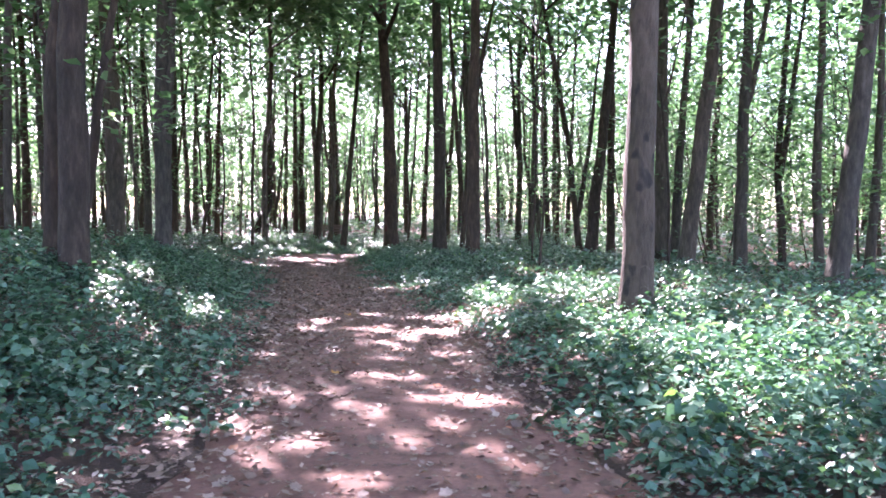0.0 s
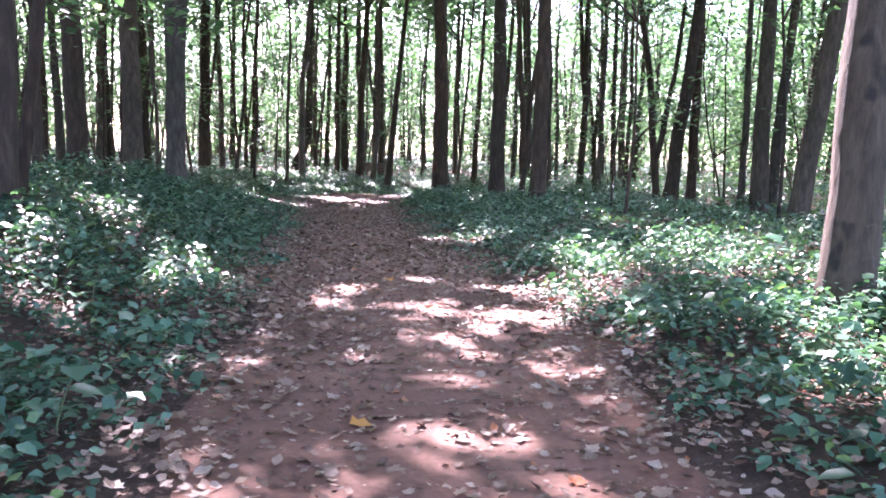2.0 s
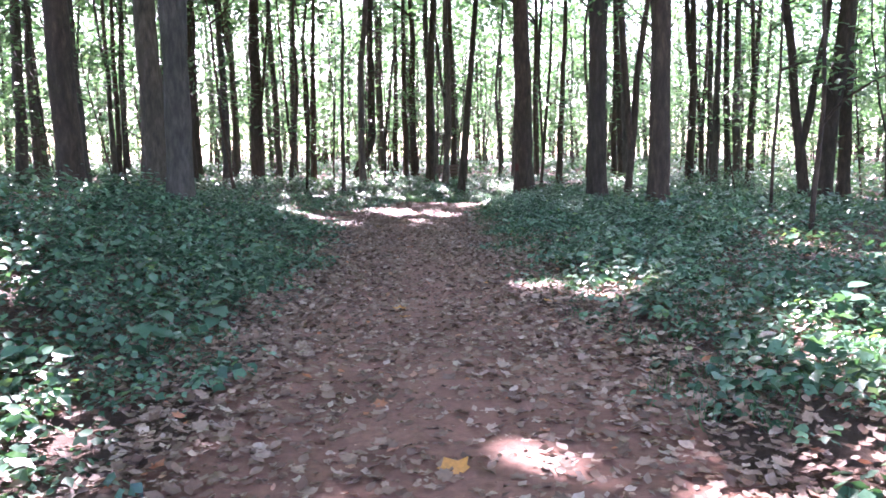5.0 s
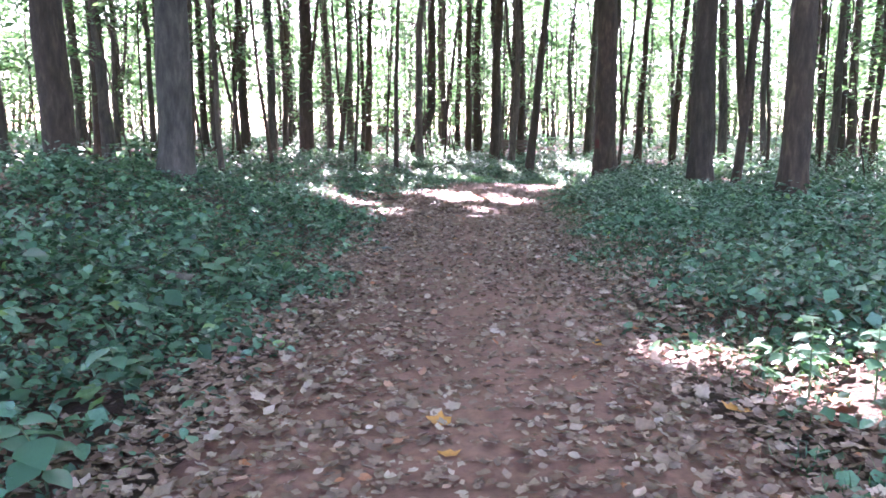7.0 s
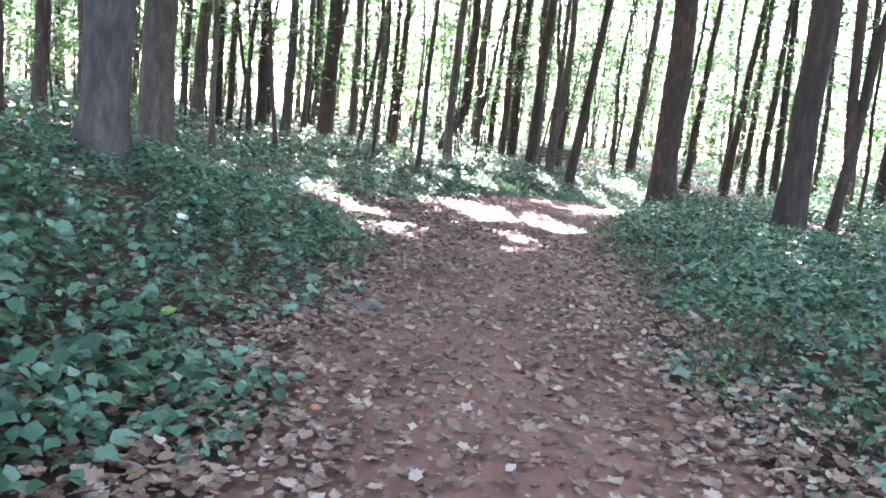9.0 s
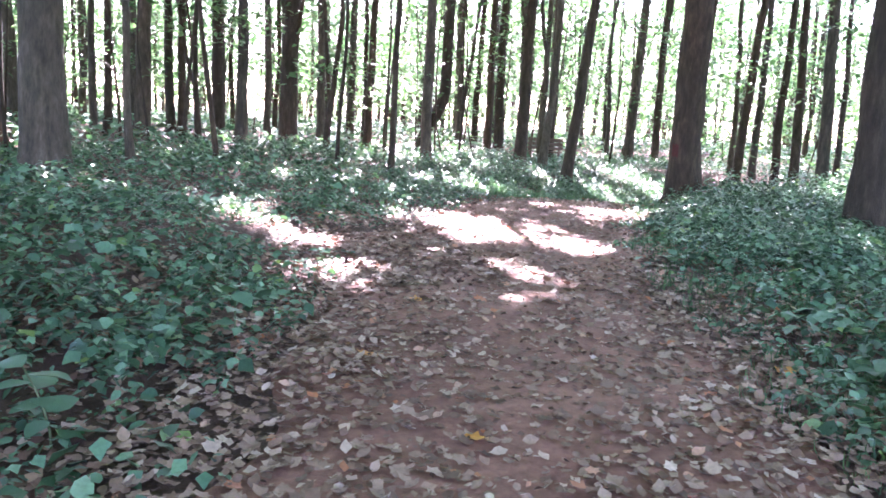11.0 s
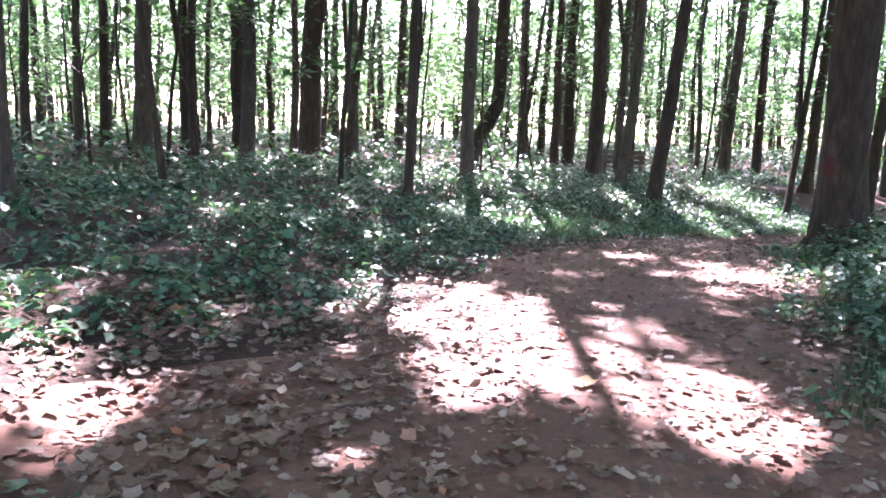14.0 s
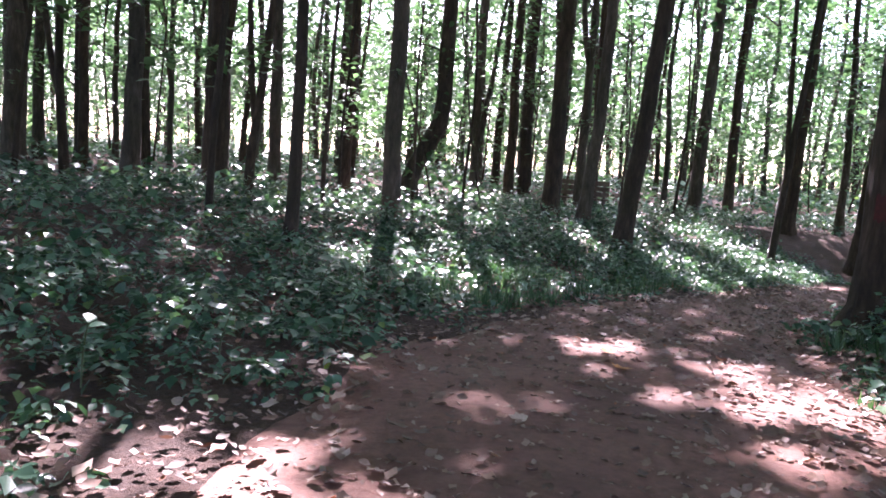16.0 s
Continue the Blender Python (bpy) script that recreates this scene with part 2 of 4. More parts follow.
def dense(line, step=0.2):
    """The line resampled evenly, smoothed: columns x, y, half width."""
    d = np.concatenate([[0], np.cumsum(np.hypot(*np.diff(line[:, :2], axis=0).T))])
    s = np.arange(0, d[-1], step)
    out = np.stack([np.interp(s, d, line[:, c]) for c in range(3)], 1)
    k = np.ones(9) / 9
    pad = np.concatenate([np.repeat(out[:1], 4, 0), out, np.repeat(out[-1:], 4, 0)])
    sm = np.stack([np.convolve(pad[:, c], k, "valid") for c in range(3)], 1)
    sm[0], sm[-1] = out[0], out[-1]
    return sm


PATH, BRANCH = dense(CENTRE), dense(SIDE)


def off_line(line, x, y):
    """Distance to the line, side (left positive), half width there, and index."""
    x, y = np.atleast_1d(x).astype(float), np.atleast_1d(y).astype(float)
    tang = np.gradient(line[:, :2], axis=0)
    out = [np.empty(len(x)) for _ in range(3)]
    idx = np.empty(len(x), int)
    for a in range(0, len(x), 20000):
        sl = slice(a, a + 20000)
        dx, dy = x[sl, None] - line[None, :, 0], y[sl, None] - line[None, :, 1]
        q = dx * dx + dy * dy
        i = q.argmin(1)
        r = np.arange(len(i))
        out[0][sl] = np.sqrt(q[r, i])
        out[1][sl] = np.sign(tang[i, 0] * dy[r, i] - tang[i, 1] * dx[r, i])
        out[2][sl] = line[i, 2]
        idx[sl] = i
    return out[0], out[1], out[2], idx


def smooth(a, b, v):
    t = np.clip((v - a) / (b - a), 0, 1)
    return t * t * (3 - 2 * t)


def land(x, y):
    """Height of the ground."""
    x, y = np.atleast_1d(x).astype(float), np.atleast_1d(y).astype(float)
    d, side, hw, i = off_line(PATH, x, y)
    py = PATH[i, 1]
    z = np.interp(py, [-25, 0, 5, 9, 14, 20, 25, 30, 34, 38, 47], [0.7, 0.32, 0.25, 0.17, 0.08, 0.03, 0.0, -0.04, -0.14, -0.3, -0.7])
    z = z - np.interp(py, [29.5, 31.5, 34, 36, 40, 47], [0, 0.1, 0.3, 0.42, 0.6, 0.6]) * (1 - smooth(1.3, 4.5, d))
    rise = 0.8 - 0.58 * smooth(20, 28, y)
    left = rise * smooth(1.6, 4.9, d)
    right = 0.12 * smooth(1.0, 3.0, d) - 0.3 * smooth(7, 15, d)
    z = z + np.where(side > 0, left, right)
    flat = smooth(9, 22, d) * smooth(28, 50, y)
    z = z + flat * np.where(side > 0, 0.25, 0.25) + 0.012 * np.clip(y - 45, 0, 40) * np.where(side > 0, 1, -0.3)
    bump = 0.05 * np.sin(1.9 * x + 0.7 * y) * np.sin(1.3 * y - 0.6 * x) + 0.025 * np.sin(4.1 * x + 1) * np.sin(3.7 * y)
    z = z + bump * smooth(0.7, 1.6, d / hw)
    z = z + 0.012 * np.sin(3.1 * x + y) * np.sin(2.3 * y - x)
    far = np.hypot(x - 6, y - 25)
    return z * (1 - smooth(120, 400, far))


def build_ground():
    def axis(lo, hi, step, reach):
        inner = list(np.arange(lo, hi, step))
        g, a, b = step, inner[0], inner[-1]
        pre, post = [], []
        while b - hi < reach:
            g *= 1.22
            a, b = a - g, b + g
            pre.append(a), post.append(b)
        return np.array(pre[::-1] + inner + post)
    xs, ys = axis(-5, 17, 0.25, 2500), axis(-4, 44, 0.25, 2500)
    gx, gy = np.meshgrid(xs, ys)
    z = land(gx.ravel(), gy.ravel())
    nx, ny = len(xs), len(ys)
    r, c = np.meshgrid(np.arange(ny - 1), np.arange(nx - 1), indexing="ij")
    a = (r * nx + c).ravel()
    faces = np.stack([a, a + 1, a + nx + 1, a + nx], 1).tolist()
    me = mesh_of("ground", np.stack([gx.ravel(), gy.ravel(), z], 1), faces)
    tagged(part("ground", me, MOULD), "dark woodland floor of leaf mould and soil", "ground", kind="structure")


def build_path(name, line, label, lift):
    cols = np.linspace(-1, 1, 15)
    tang = np.gradient(line[:, :2], axis=0)
    tang /= np.linalg.norm(tang, axis=1)[:, None]
    norm = np.stack([-tang[:, 1], tang[:, 0]], 1)
    s = np.arange(len(line)) * 0.2
    edge_l = 1.12 + 0.09 * np.sin(s * 1.7) + 0.06 * np.sin(s * 4.3 + 1)
    edge_r = 1.12 + 0.09 * np.sin(s * 1.4 + 2) + 0.06 * np.sin(s * 5.1)
    w = np.where(cols[None, :] > 0, edge_l[:, None], edge_r[:, None]) * line[:, 2:3] * cols[None, :]
    p = line[:, None, :2] + norm[:, None, :] * w[:, :, None]
    z = land(p[..., 0].ravel(), p[..., 1].ravel()).reshape(w.shape)
    z += lift * (1 - np.abs(cols) ** 6)[None, :] - 0.03 * (np.abs(cols) ** 12)[None, :]
    z += (0.012 * np.sin(s[:, None] * 2.1 + cols[None, :] * 5) * np.sin(cols[None, :] * 7 + s[:, None]))
    k = len(cols)
    faces = [(i * k + j, i * k + j + 1, (i + 1) * k + j + 1, (i + 1) * k + j) for i in range(len(line) - 1) for j in range(k - 1)]
    me = mesh_of(name, np.concatenate([p, z[..., None]], 2).reshape(-1, 3), [f[::-1] for f in faces])
    tagged(part(name, me, SOIL), label, "path", kind="structure")


build_ground()
build_path("path", PATH, "trodden red-brown dirt footpath strewn with dry leaves", 0.035)
build_path("side_path", BRANCH, "short dirt spur leaving the main footpath", 0.028)


# ---- trees ----
TREES = []
SPRAYS = []          # where thin branches carry leaves: tree, place
VIEW_RIGHT = Vector((0.92, -0.38, 0))


def tree(x, y, d, lean=0.0, bark=None, top=None, bow=0.0, fork=None, label="", flare=0.55, kink=None):
    """A tree: trunk with root flare, limbs, and a crown that is leafed further down. d: thickness at breast height; lean: slope towards the view's right; kink: from and to which height, and how far, it sets over."""
    seed = len(TREES) * 1.37
    d *= 0.9
    rnd = random.Random(len(TREES) + 5)
    top = top or (13 + 9 * min(1, d / 0.5) + rnd.uniform(-1.5, 1.5))
    z0 = float(land(x, y)[0])
    base = new("tree")
    base.location = (x, y, z0)
    tilt = VIEW_RIGHT * lean + Vector((rnd.uniform(-0.012, 0.012), rnd.uniform(-0.03, 0.03), 0))

    def at(h):
        w = Vector((noise.noise((seed, h * 0.17, 0)), noise.noise((seed, h * 0.17, 9)), 0)) * (min(0.2, 0.02 * h) if d > 0.3 else min(0.5, 0.09 * h))
        crook = 0.0
        if kink:
            t = min(1, max(0, (h - kink[0]) / (kink[1] - kink[0])))
            crook = kink[2] * t * t * (3 - 2 * t)
        fine = Vector((noise.noise((seed, h * 0.6, 3)), noise.noise((seed, h * 0.6, 5)), 0)) * min(0.07, 0.04 * max(h, 0))
        return tilt * h + VIEW_RIGHT * (bow * math.sin(h / 9 * math.pi) + crook) + w + fine + Vector((0, 0, h))
    hs = [-0.25, 0.0, 0.12, 0.3, 0.6, 1.0, 1.45, 1.95, 2.5, 3.1, 3.75, 4.4, 5.1, 5.9, 6.9, 8.2, 10, 13, 16, top] if top > 17 else [-0.25, 0, 0.15, 0.4, 0.8, 1.3, 1.9, 2.6, 3.4, 4.3, 5.3, 6.5, 8, 10, top]
    hs = [h for h in hs if h <= top]
    rad = [0.5 * d * max(0.12, (1 - h / top * 0.88)) if h > 0 else 0.52 * d for h in hs]
    v, f = tube([at(h) for h in hs], rad, 14 if d > 0.3 else 9, 0.14, seed, lambda i: flare * math.exp(-max(hs[i], 0) * 3.2))
    mat = bark or (GREY_BARK if rnd.random() < 0.55 else BARK)
    part("trunk", mesh_of("trunk", v, f), mat, base)
    tips = []
    starts = [rnd.uniform(0.42, 0.9) * top for _ in range(5 if d > 0.25 else 3)]
    for h in starts:
        a = rnd.uniform(0, 2 * math.pi)
        length = rnd.uniform(1.8, 3.6) * min(1.2, 0.6 + d)
        o = at(h)
        out = Vector((math.cos(a), math.sin(a), rnd.uniform(0.5, 1.1)))
        pts = [o + out * length * t + Vector((0, 0, 0.25 * length * t * t)) + Vector((rnd.uniform(-.12, .12), rnd.uniform(-.12, .12), 0)) * t for t in (0, 0.25, 0.5, 0.75, 1)]
        r0 = 0.16 * d + 0.012
        v, f = tube(pts, [r0, r0 * 0.8, r0 * 0.6, r0 * 0.4, r0 * 0.15], 6, 0.1, seed + h)
        part("limb", mesh_of("limb", v, f), mat, base)
        tips.append(pts[-1])
    for h, a, length, up, thick in fork or ():
        o = at(h)
        out = VIEW_RIGHT * a
        pts = [o + out * length * (t ** 0.8) + Vector((0, 0, up * t)) for t in (0, 0.12, 0.3, 0.55, 0.8, 1)]
        v, f = tube(pts, [thick * k for k in (0.5, 0.48, 0.44, 0.38, 0.3, 0.12)], 9, 0.12, seed + 3)
        part("limb", mesh_of("limb", v, f), mat, base)
    aside = float(off_line(PATH, x, y)[0][0])
    if fork is None and 0.09 < d < 0.45 and aside > 3.5 and rnd.random() < 0.38:
        h, a = rnd.uniform(1.3, 5.0), rnd.uniform(0, 2 * math.pi)
        thick, reach, up = d * rnd.uniform(0.5, 0.8), rnd.uniform(0.7, 1.7), rnd.uniform(6, 9)
        side = Vector((math.cos(a), math.sin(a), 0))
        pts = [at(h) + side * reach * (t ** 0.75) + Vector((noise.noise((seed, t * 4, 1)), noise.noise((seed, t * 4, 2)), 0)) * 0.35 * t + Vector((0, 0, up * t)) for t in (0, 0.06, 0.14, 0.25, 0.4, 0.55, 0.75, 1)]
        v, f = tube(pts, [thick * k for k in (0.5, 0.5, 0.47, 0.43, 0.39, 0.34, 0.26, 0.1)], 8, 0.14, seed + 7)
        part("limb", mesh_of("limb", v, f), mat, base)
    for _ in range(rnd.choice((0, 1, 2, 3)) if aside > 4.5 and y > 6 else 0):
        h, a = rnd.uniform(1.6, 6.5), rnd.uniform(0, 2 * math.pi)
        length, rise, r0 = rnd.uniform(0.7, 1.9), rnd.uniform(0.25, 0.95), rnd.uniform(0.012, 0.03)
        side, bend = Vector((math.cos(a), math.sin(a), 0)), Vector((-math.sin(a), math.cos(a), 0)) * rnd.uniform(-0.35, 0.35)
        pts = [at(h) + (side * t + bend * t * t + Vector((0, 0, rise * (t - 0.35 * t * t)))) * length + Vector((0, 0, rnd.uniform(-0.04, 0.04))) * t for t in (0, 0.2, 0.4, 0.6, 0.8, 1)]
        v, f = tube(pts, [r0 * k for k in (1, 0.85, 0.7, 0.55, 0.4, 0.15)], 5, 0.1, seed + h)
        part("branch", mesh_of("branch", v, f), mat, base)
        if rnd.random() < 0.8:
            SPRAYS.extend((len(TREES), x + q.x, y + q.y, z0 + q.z) for q in (pts[3], pts[5], pts[5] + bend + Vector((0, 0, 0.1))))
    kind = "slender" if d < 0.28 else ("stout" if d > 0.55 else "straight")
    words = label or f"{kind} {'grey' if mat is GREY_BARK else 'brown'}-barked woodland tree with a high leafy crown"
    tagged(base, words, "tree", "trees along the path")
    TREES.append((base, x, y, d, top, at, z0))
    return base


tree(6.17, 7.77, 0.46, 0.02, SMOOTH_BARK, label="pale knotty-barked tree rising from sunlit undergrowth beside the path")
tree(-0.34, 11.57, 0.45, 0.02, BARK, label="brown tree with rough bark among dark undergrowth")
tree(-0.6, 12.15, 0.33, 0.03, BARK)
tree(-0.35, 12.75, 0.17, 0.2, BARK, top=12, label="slender brown tree leaning beside a larger trunk")
blazed = tree(11.7, 31.61, 0.72, -0.03, BARK, flare=0.75, label="stout brown tree with a red paint blaze at the path's bend")
tree(11.73, 26.4, 0.56, -0.015, BARK)
tree(11.08, 22.27, 0.5, 0.01, BARK, label="brown tree with a torn pale scar on its trunk")
tree(12.87, 26.9, 0.24, 0.12, BARK, fork=[(1.4, -0.6, 1.2, 9, 0.2)], label="slender forked tree splitting near the ground")
tree(19.8, 34.6, 0.4, 0.01)
tree(17.69, 25.09, 0.55, 0.08, BARK)
tree(17.35, 25.3, 0.3, -0.12, BARK)
tree(18.42, 21.75, 0.6, -0.02)
tree(17.85, 17.52, 0.46, 0.02)
tree(7.95, 42.96, 0.46, 0.0, BARK, kink=(0.5, 2.3, 0.7), fork=(), label="curving brown tree hung with pale green creeper")
tree(-0.66, 24.87, 0.6, -0.04, BARK)
tree(1.56, 22.14, 0.52, 0.0, GREY_BARK, fork=[(1.2, 0.3, 1.6, 10, 0.24)], label="grey shaggy-barked tree with a second leaning stem")
tree(5.99, 33.49, 0.16, 0.02, BARK, top=14, label="thin straight dark sapling on the bank beside the path")
tree(7.26, 37.1, 0.32, 0.015, GREY_BARK, fork=(), label="slim grey-brown tree rising from sunlit undergrowth on the bank")
tree(3.51, 43.03, 0.68, 0.0, BARK, fork=[(2.2, 0.5, 2.0, 8, 0.16)])
tree(0.81, 47.33, 0.5, -0.03)
tree(-1.24, 44.02, 0.58, 0.015)
tree(20.1, 51.14, 0.42, -0.01, fork=[(5, 0.4, 1.2, 8, 0.25)])
tree(17.74, 35.68, 0.38, -0.04)
tree(2.77, 63.7, 0.5, -0.01)
tree(0.55, 29.2, 0.72, -0.02, GREY_BARK, label="stout grey-brown tree on the bank above the spur")
tree(19.69, 26.5, 0.42, -0.02)
tree(-0.76, 18.21, 0.22, 0.01)
tree(11.5, 43.5, 0.47, 0.02)
tree(11.4, 40.4, 0.31, 0.05)
tree(11.5, 38.3, 0.36, 0.095, BARK, fork=(), label="brown tree leaning over the path past the bend")
tree(16.5, 41.9, 0.2, 0.07, BARK, fork=[(2.2, -0.35, 1.1, 7, 0.13)], label="slender forked tree leaning at the far bend")
tree(23.1, 38.6, 0.3, 0)
tree(22.3, 35.6, 0.34, -0.03)
tree(23.2, 36.2, 0.41, -0.025)
tree(16.0, 17.9, 0.57, 0.10)
tree(19.7, 22.6, 0.4, 0.015)
tree(20.9, 18.7, 0.31, -0.01)
tree(19.3, 15.9, 0.33, -0.02)
tree(20.9, 15.5, 0.33, 0.01)
tree(13.3, 10.6, 0.48, 0.12)
tree(-1.9, 33.5, 0.36, -0.03)
tree(4.7, 39.7, 0.2, 0.06, fork=[(1.3, -0.5, 1.0, 7, 0.12)])
tree(-1.9, 19.9, 0.24, 0.015)
tree(22.8, 37.4, 0.34, -0.03)
tree(25.2, 38.2, 0.36, 0.02)
tree(18.7, 22.8, 0.27, -0.01)
tree(14.3, 49.0, 0.4, -0.02)
tree(12.3, 46.4, 0.37, 0.03)
tree(11.7, 49.6, 0.4, -0.01)
tree(4.6, 45.6, 0.36, -0.02)
tree(6.4, 47.5, 0.37, 0.01)
tree(-4.4, 33.0, 0.29, -0.03)
tree(-3.6, 35.2, 0.33, 0.015)
tree(-2.8, 36.4, 0.42, -0.01)
tree(2.2, 41.1, 0.4, -0.02)
tree(-0.3, 45.9, 0.31, 0.01)
tree(13.5, 47.7, 0.34, 0)
tree(16.4, 31.2, 0.21, -0.03)
tree(19.0, 31.8, 0.31, 0.015)
tree(20.5, 31.9, 0.24, -0.01)
tree(-3.6, 42.4, 0.28, -0.02)
tree(6.1, 56.0, 0.5, 0.01)
tree(-2.3, 42.4, 0.27, -0.03)
tree(-2.4, 44.4, 0.29, 0.015)
tree(1.0, 41.0, 0.21, -0.01)
tree(2.6, 47.2, 0.31, -0.02)
tree(12.8, 52.3, 0.53, -0.025)
tree(13.9, 52.0, 0.59, -0.03)
tree(18.35, 50.2, 0.52, 0.03)
tree(18.3, 52.6, 0.25, -0.02)
tree(19.6, 43.2, 0.4, 0.03)
tree(21.6, 45.4, 0.37, -0.01)
tree(20.7, 42.5, 0.36, 0)
tree(19.6, 39.6, 0.36, -0.025)
tree(22.3, 41.3, 0.27, -0.03)
tree(12.5, 56.4, 0.41, 0.02)
tree(-2.7, 49.3, 0.39, 0.01)
tree(-1.0, 47.9, 0.39, -0.03)
tree(-1.0, 51.0, 0.24, 0.015)
tree(0.4, 52.4, 0.21, -0.01)
tree(2.5, 54.8, 0.29, -0.02)
tree(2.7, 56.9, 0.31, 0.01)
tree(5.2, 65.1, 0.47, -0.03)
tree(6.4, 39.1, 0.06, 0.015)
tree(2.48, 33.13, 0.13, -0.1, BARK, top=11, label="thin bent sapling standing alone in the undergrowth")
tree(1.30, 31.10, 0.16, 0.0, GREY_BARK, top=12, label="thin grey sapling standing alone in the undergrowth")
tree(12.1, 58.7, 0.63, -0.02)
tree(19.1, 45.6, 0.39, 0.03)
tree(21.3, 46.5, 0.27, -0.01)


# the wood around: further trees, clear of the path and of one another
def fill_wood(count, xr, yr, keep_path, keep_tree):
    pick = random.Random(21)
    spots = [(t[1], t[2]) for t in TREES]
    made = tries = 0
    while made < count and tries < 20000:
        tries += 1
        x, y = pick.uniform(*xr), pick.uniform(*yr)
        if off_line(PATH, x, y)[0][0] < keep_path or min((x - a) ** 2 + (y - b) ** 2 for a, b in spots) < keep_tree ** 2:
            continue
        if -4 < x < 24 and 0 < y < 52:
            continue
        spots.append((x, y))
        tree(round(x, 2), round(y, 2), pick.choice((0.14, 0.2, 0.26, 0.3, 0.36, 0.42, 0.5)), pick.uniform(-0.06, 0.045))
        made += 1


fill_wood(145, (-30, 52), (-10, 78), 9, 2.2)


def saplings(count):
    """Thin, bent young stems between the large trees."""
    pick = random.Random(77)
    spots = [(t[1], t[2]) for t in TREES]
    made = 0
    while made < count:
        x, y = pick.uniform(-8, 28), pick.uniform(16, 56)
        if off_line(PATH, x, y)[0][0] < 5.5 or min((x - a) ** 2 + (y - b) ** 2 for a, b in spots) < 0.8:
            continue
        spots.append((x, y))
        tree(round(x, 2), round(y, 2), pick.choice((0.05, 0.07, 0.09, 0.11)), pick.uniform(-0.15, 0.12), BARK, top=pick.uniform(6, 11), bow=pick.uniform(-0.5, 0.5), flare=0.15,
             label="thin bent brown sapling between larger trees")
        made += 1


saplings(70)

# red paint blaze on the tree at the bend
def build_blaze():
    z0 = blazed.location.z
    cx, cy = blazed.location.x, blazed.location.y
    me_trunk = next(c for c in blazed.children if c.name.startswith("trunk")).data
    rows_, cols_ = 5, 7
    v, f = [], []
    facing = radians(-150)
    for i in range(rows_):
        h = 1.1 + 0.24 * i / (rows_ - 1)
        ring = [p.co for p in me_trunk.vertices if abs(p.co.z - 1.6) < 0.45]
        c = sum(ring, Vector()) / len(ring)
        r = max((p - c).to_2d().length for p in ring) + 0.012
        for j in range(cols_):
            a = facing + (j / (cols_ - 1) - 0.5) * 0.42
            v.append((c.x + r * math.cos(a), c.y + r * math.sin(a), h + 0.02 * math.sin(j * 2.1) * (i in (0, rows_ - 1))))
    for i in range(rows_ - 1):
        for j in range(cols_ - 1):
            a = i * cols_ + j
            f.append((a, a + 1, a + cols_ + 1, a + cols_))
    part("blaze", mesh_of("blaze", v, f), BLAZE, blazed, "faded red painted trail blaze")


build_blaze()

# openings in the leaf canopy, as where they let the sun reach the ground: x, y, radius
PATH_GAPS = [(3.0, 9.1, .24), (3.5, 7.0, .28), (1.2, 5.3, .12), (2.3, 6.0, .16), (2.5, 4.9, .18), (0.8, 4.2, .15), (1.7, 4.8, .1), (2.8, 10.1, .24),
             (3.6, 10.7, .2), (4.4, 9.6, .35), (3.6, 8.6, .3), (5.3, 14.9, .3), (5.8, 14.0, .5), (3.8, 25.8, .55), (4.4, 23.3, .35), (4.2, 24.9, .35),
             (6.1, 26.5, .6), (6.6, 25.7, .5), (7.1, 26.0, .45), (6.9, 24.75, .25), (7.25, 24.7, .2), (7.0, 25.8, .3), (8.10, 29.80, 0.2), (8.54, 29.73, 0.22), (8.84, 29.40, 0.2), (8.89, 28.95, 0.22), (8.92, 28.62, 0.18), (6.17, 23.38, .27), (5.82, 22.5, .14),
             (4.5, 20.3, .15), (6.3, 27.25, .3), (5.6, 28.0, .28), (1.5, 2.0, .5),
             (2.3, 9.6, .15), (3.2, 8.1, .2), (4.1, 8.6, .25), (4.8, 9.0, .3),
             (0.63, 6.46, .13), (0.60, 4.86, .17), (4.7, 22.6, .22), (6.25, 27.65, .28)]
HERB_GAPS = [(6.6, 4.3, .9), (5.2, 4.4, .7), (4.5, 5.7, .4), (7.2, 10.6, .9), (8.8, 12.2, 1.0), (5.5, 6.4, .9), (7.6, 8.6, 1.3), (8.2, 5.4, 1.2), (6.2, 11, .8), (5.3, 10.0, .5), (0.4, 8.7, .25), (-0.3, 9.6, .4), (1.2, 11.5, .5),
             (7.5, 33.2, .8), (6.4, 36, .9), (8.2, 37, .9), (3.2, 42, 1.8), (12, 38, 1.4), (15, 30, 1.0), (3.5, 31.5, .4), (-3, 36, 2.0), (9, 48, 2.5),
             (16, 42, 1.5), (0.4, 13.6, .4), (9.5, 16, .6), (11, 12, 1.0), (14.5, 8, 1.2), (1.0, 10.2, .3),
             (3.8, 3.2, .6), (4.4, 4.0, .6), (0.9, 12.4, .35), (9.3, 28.5, .35), (3.9, 29.9, .2), (6.8, 32.7, .4)]

SPRAY_GAPS = [(6.5, 38.3, 1.25), (18.0, 37.5, 1.2), (14.5, 42.5, 1.3), (-4, 30, 1.4), (21, 30, 1.5), (10, 45, 1.2)]


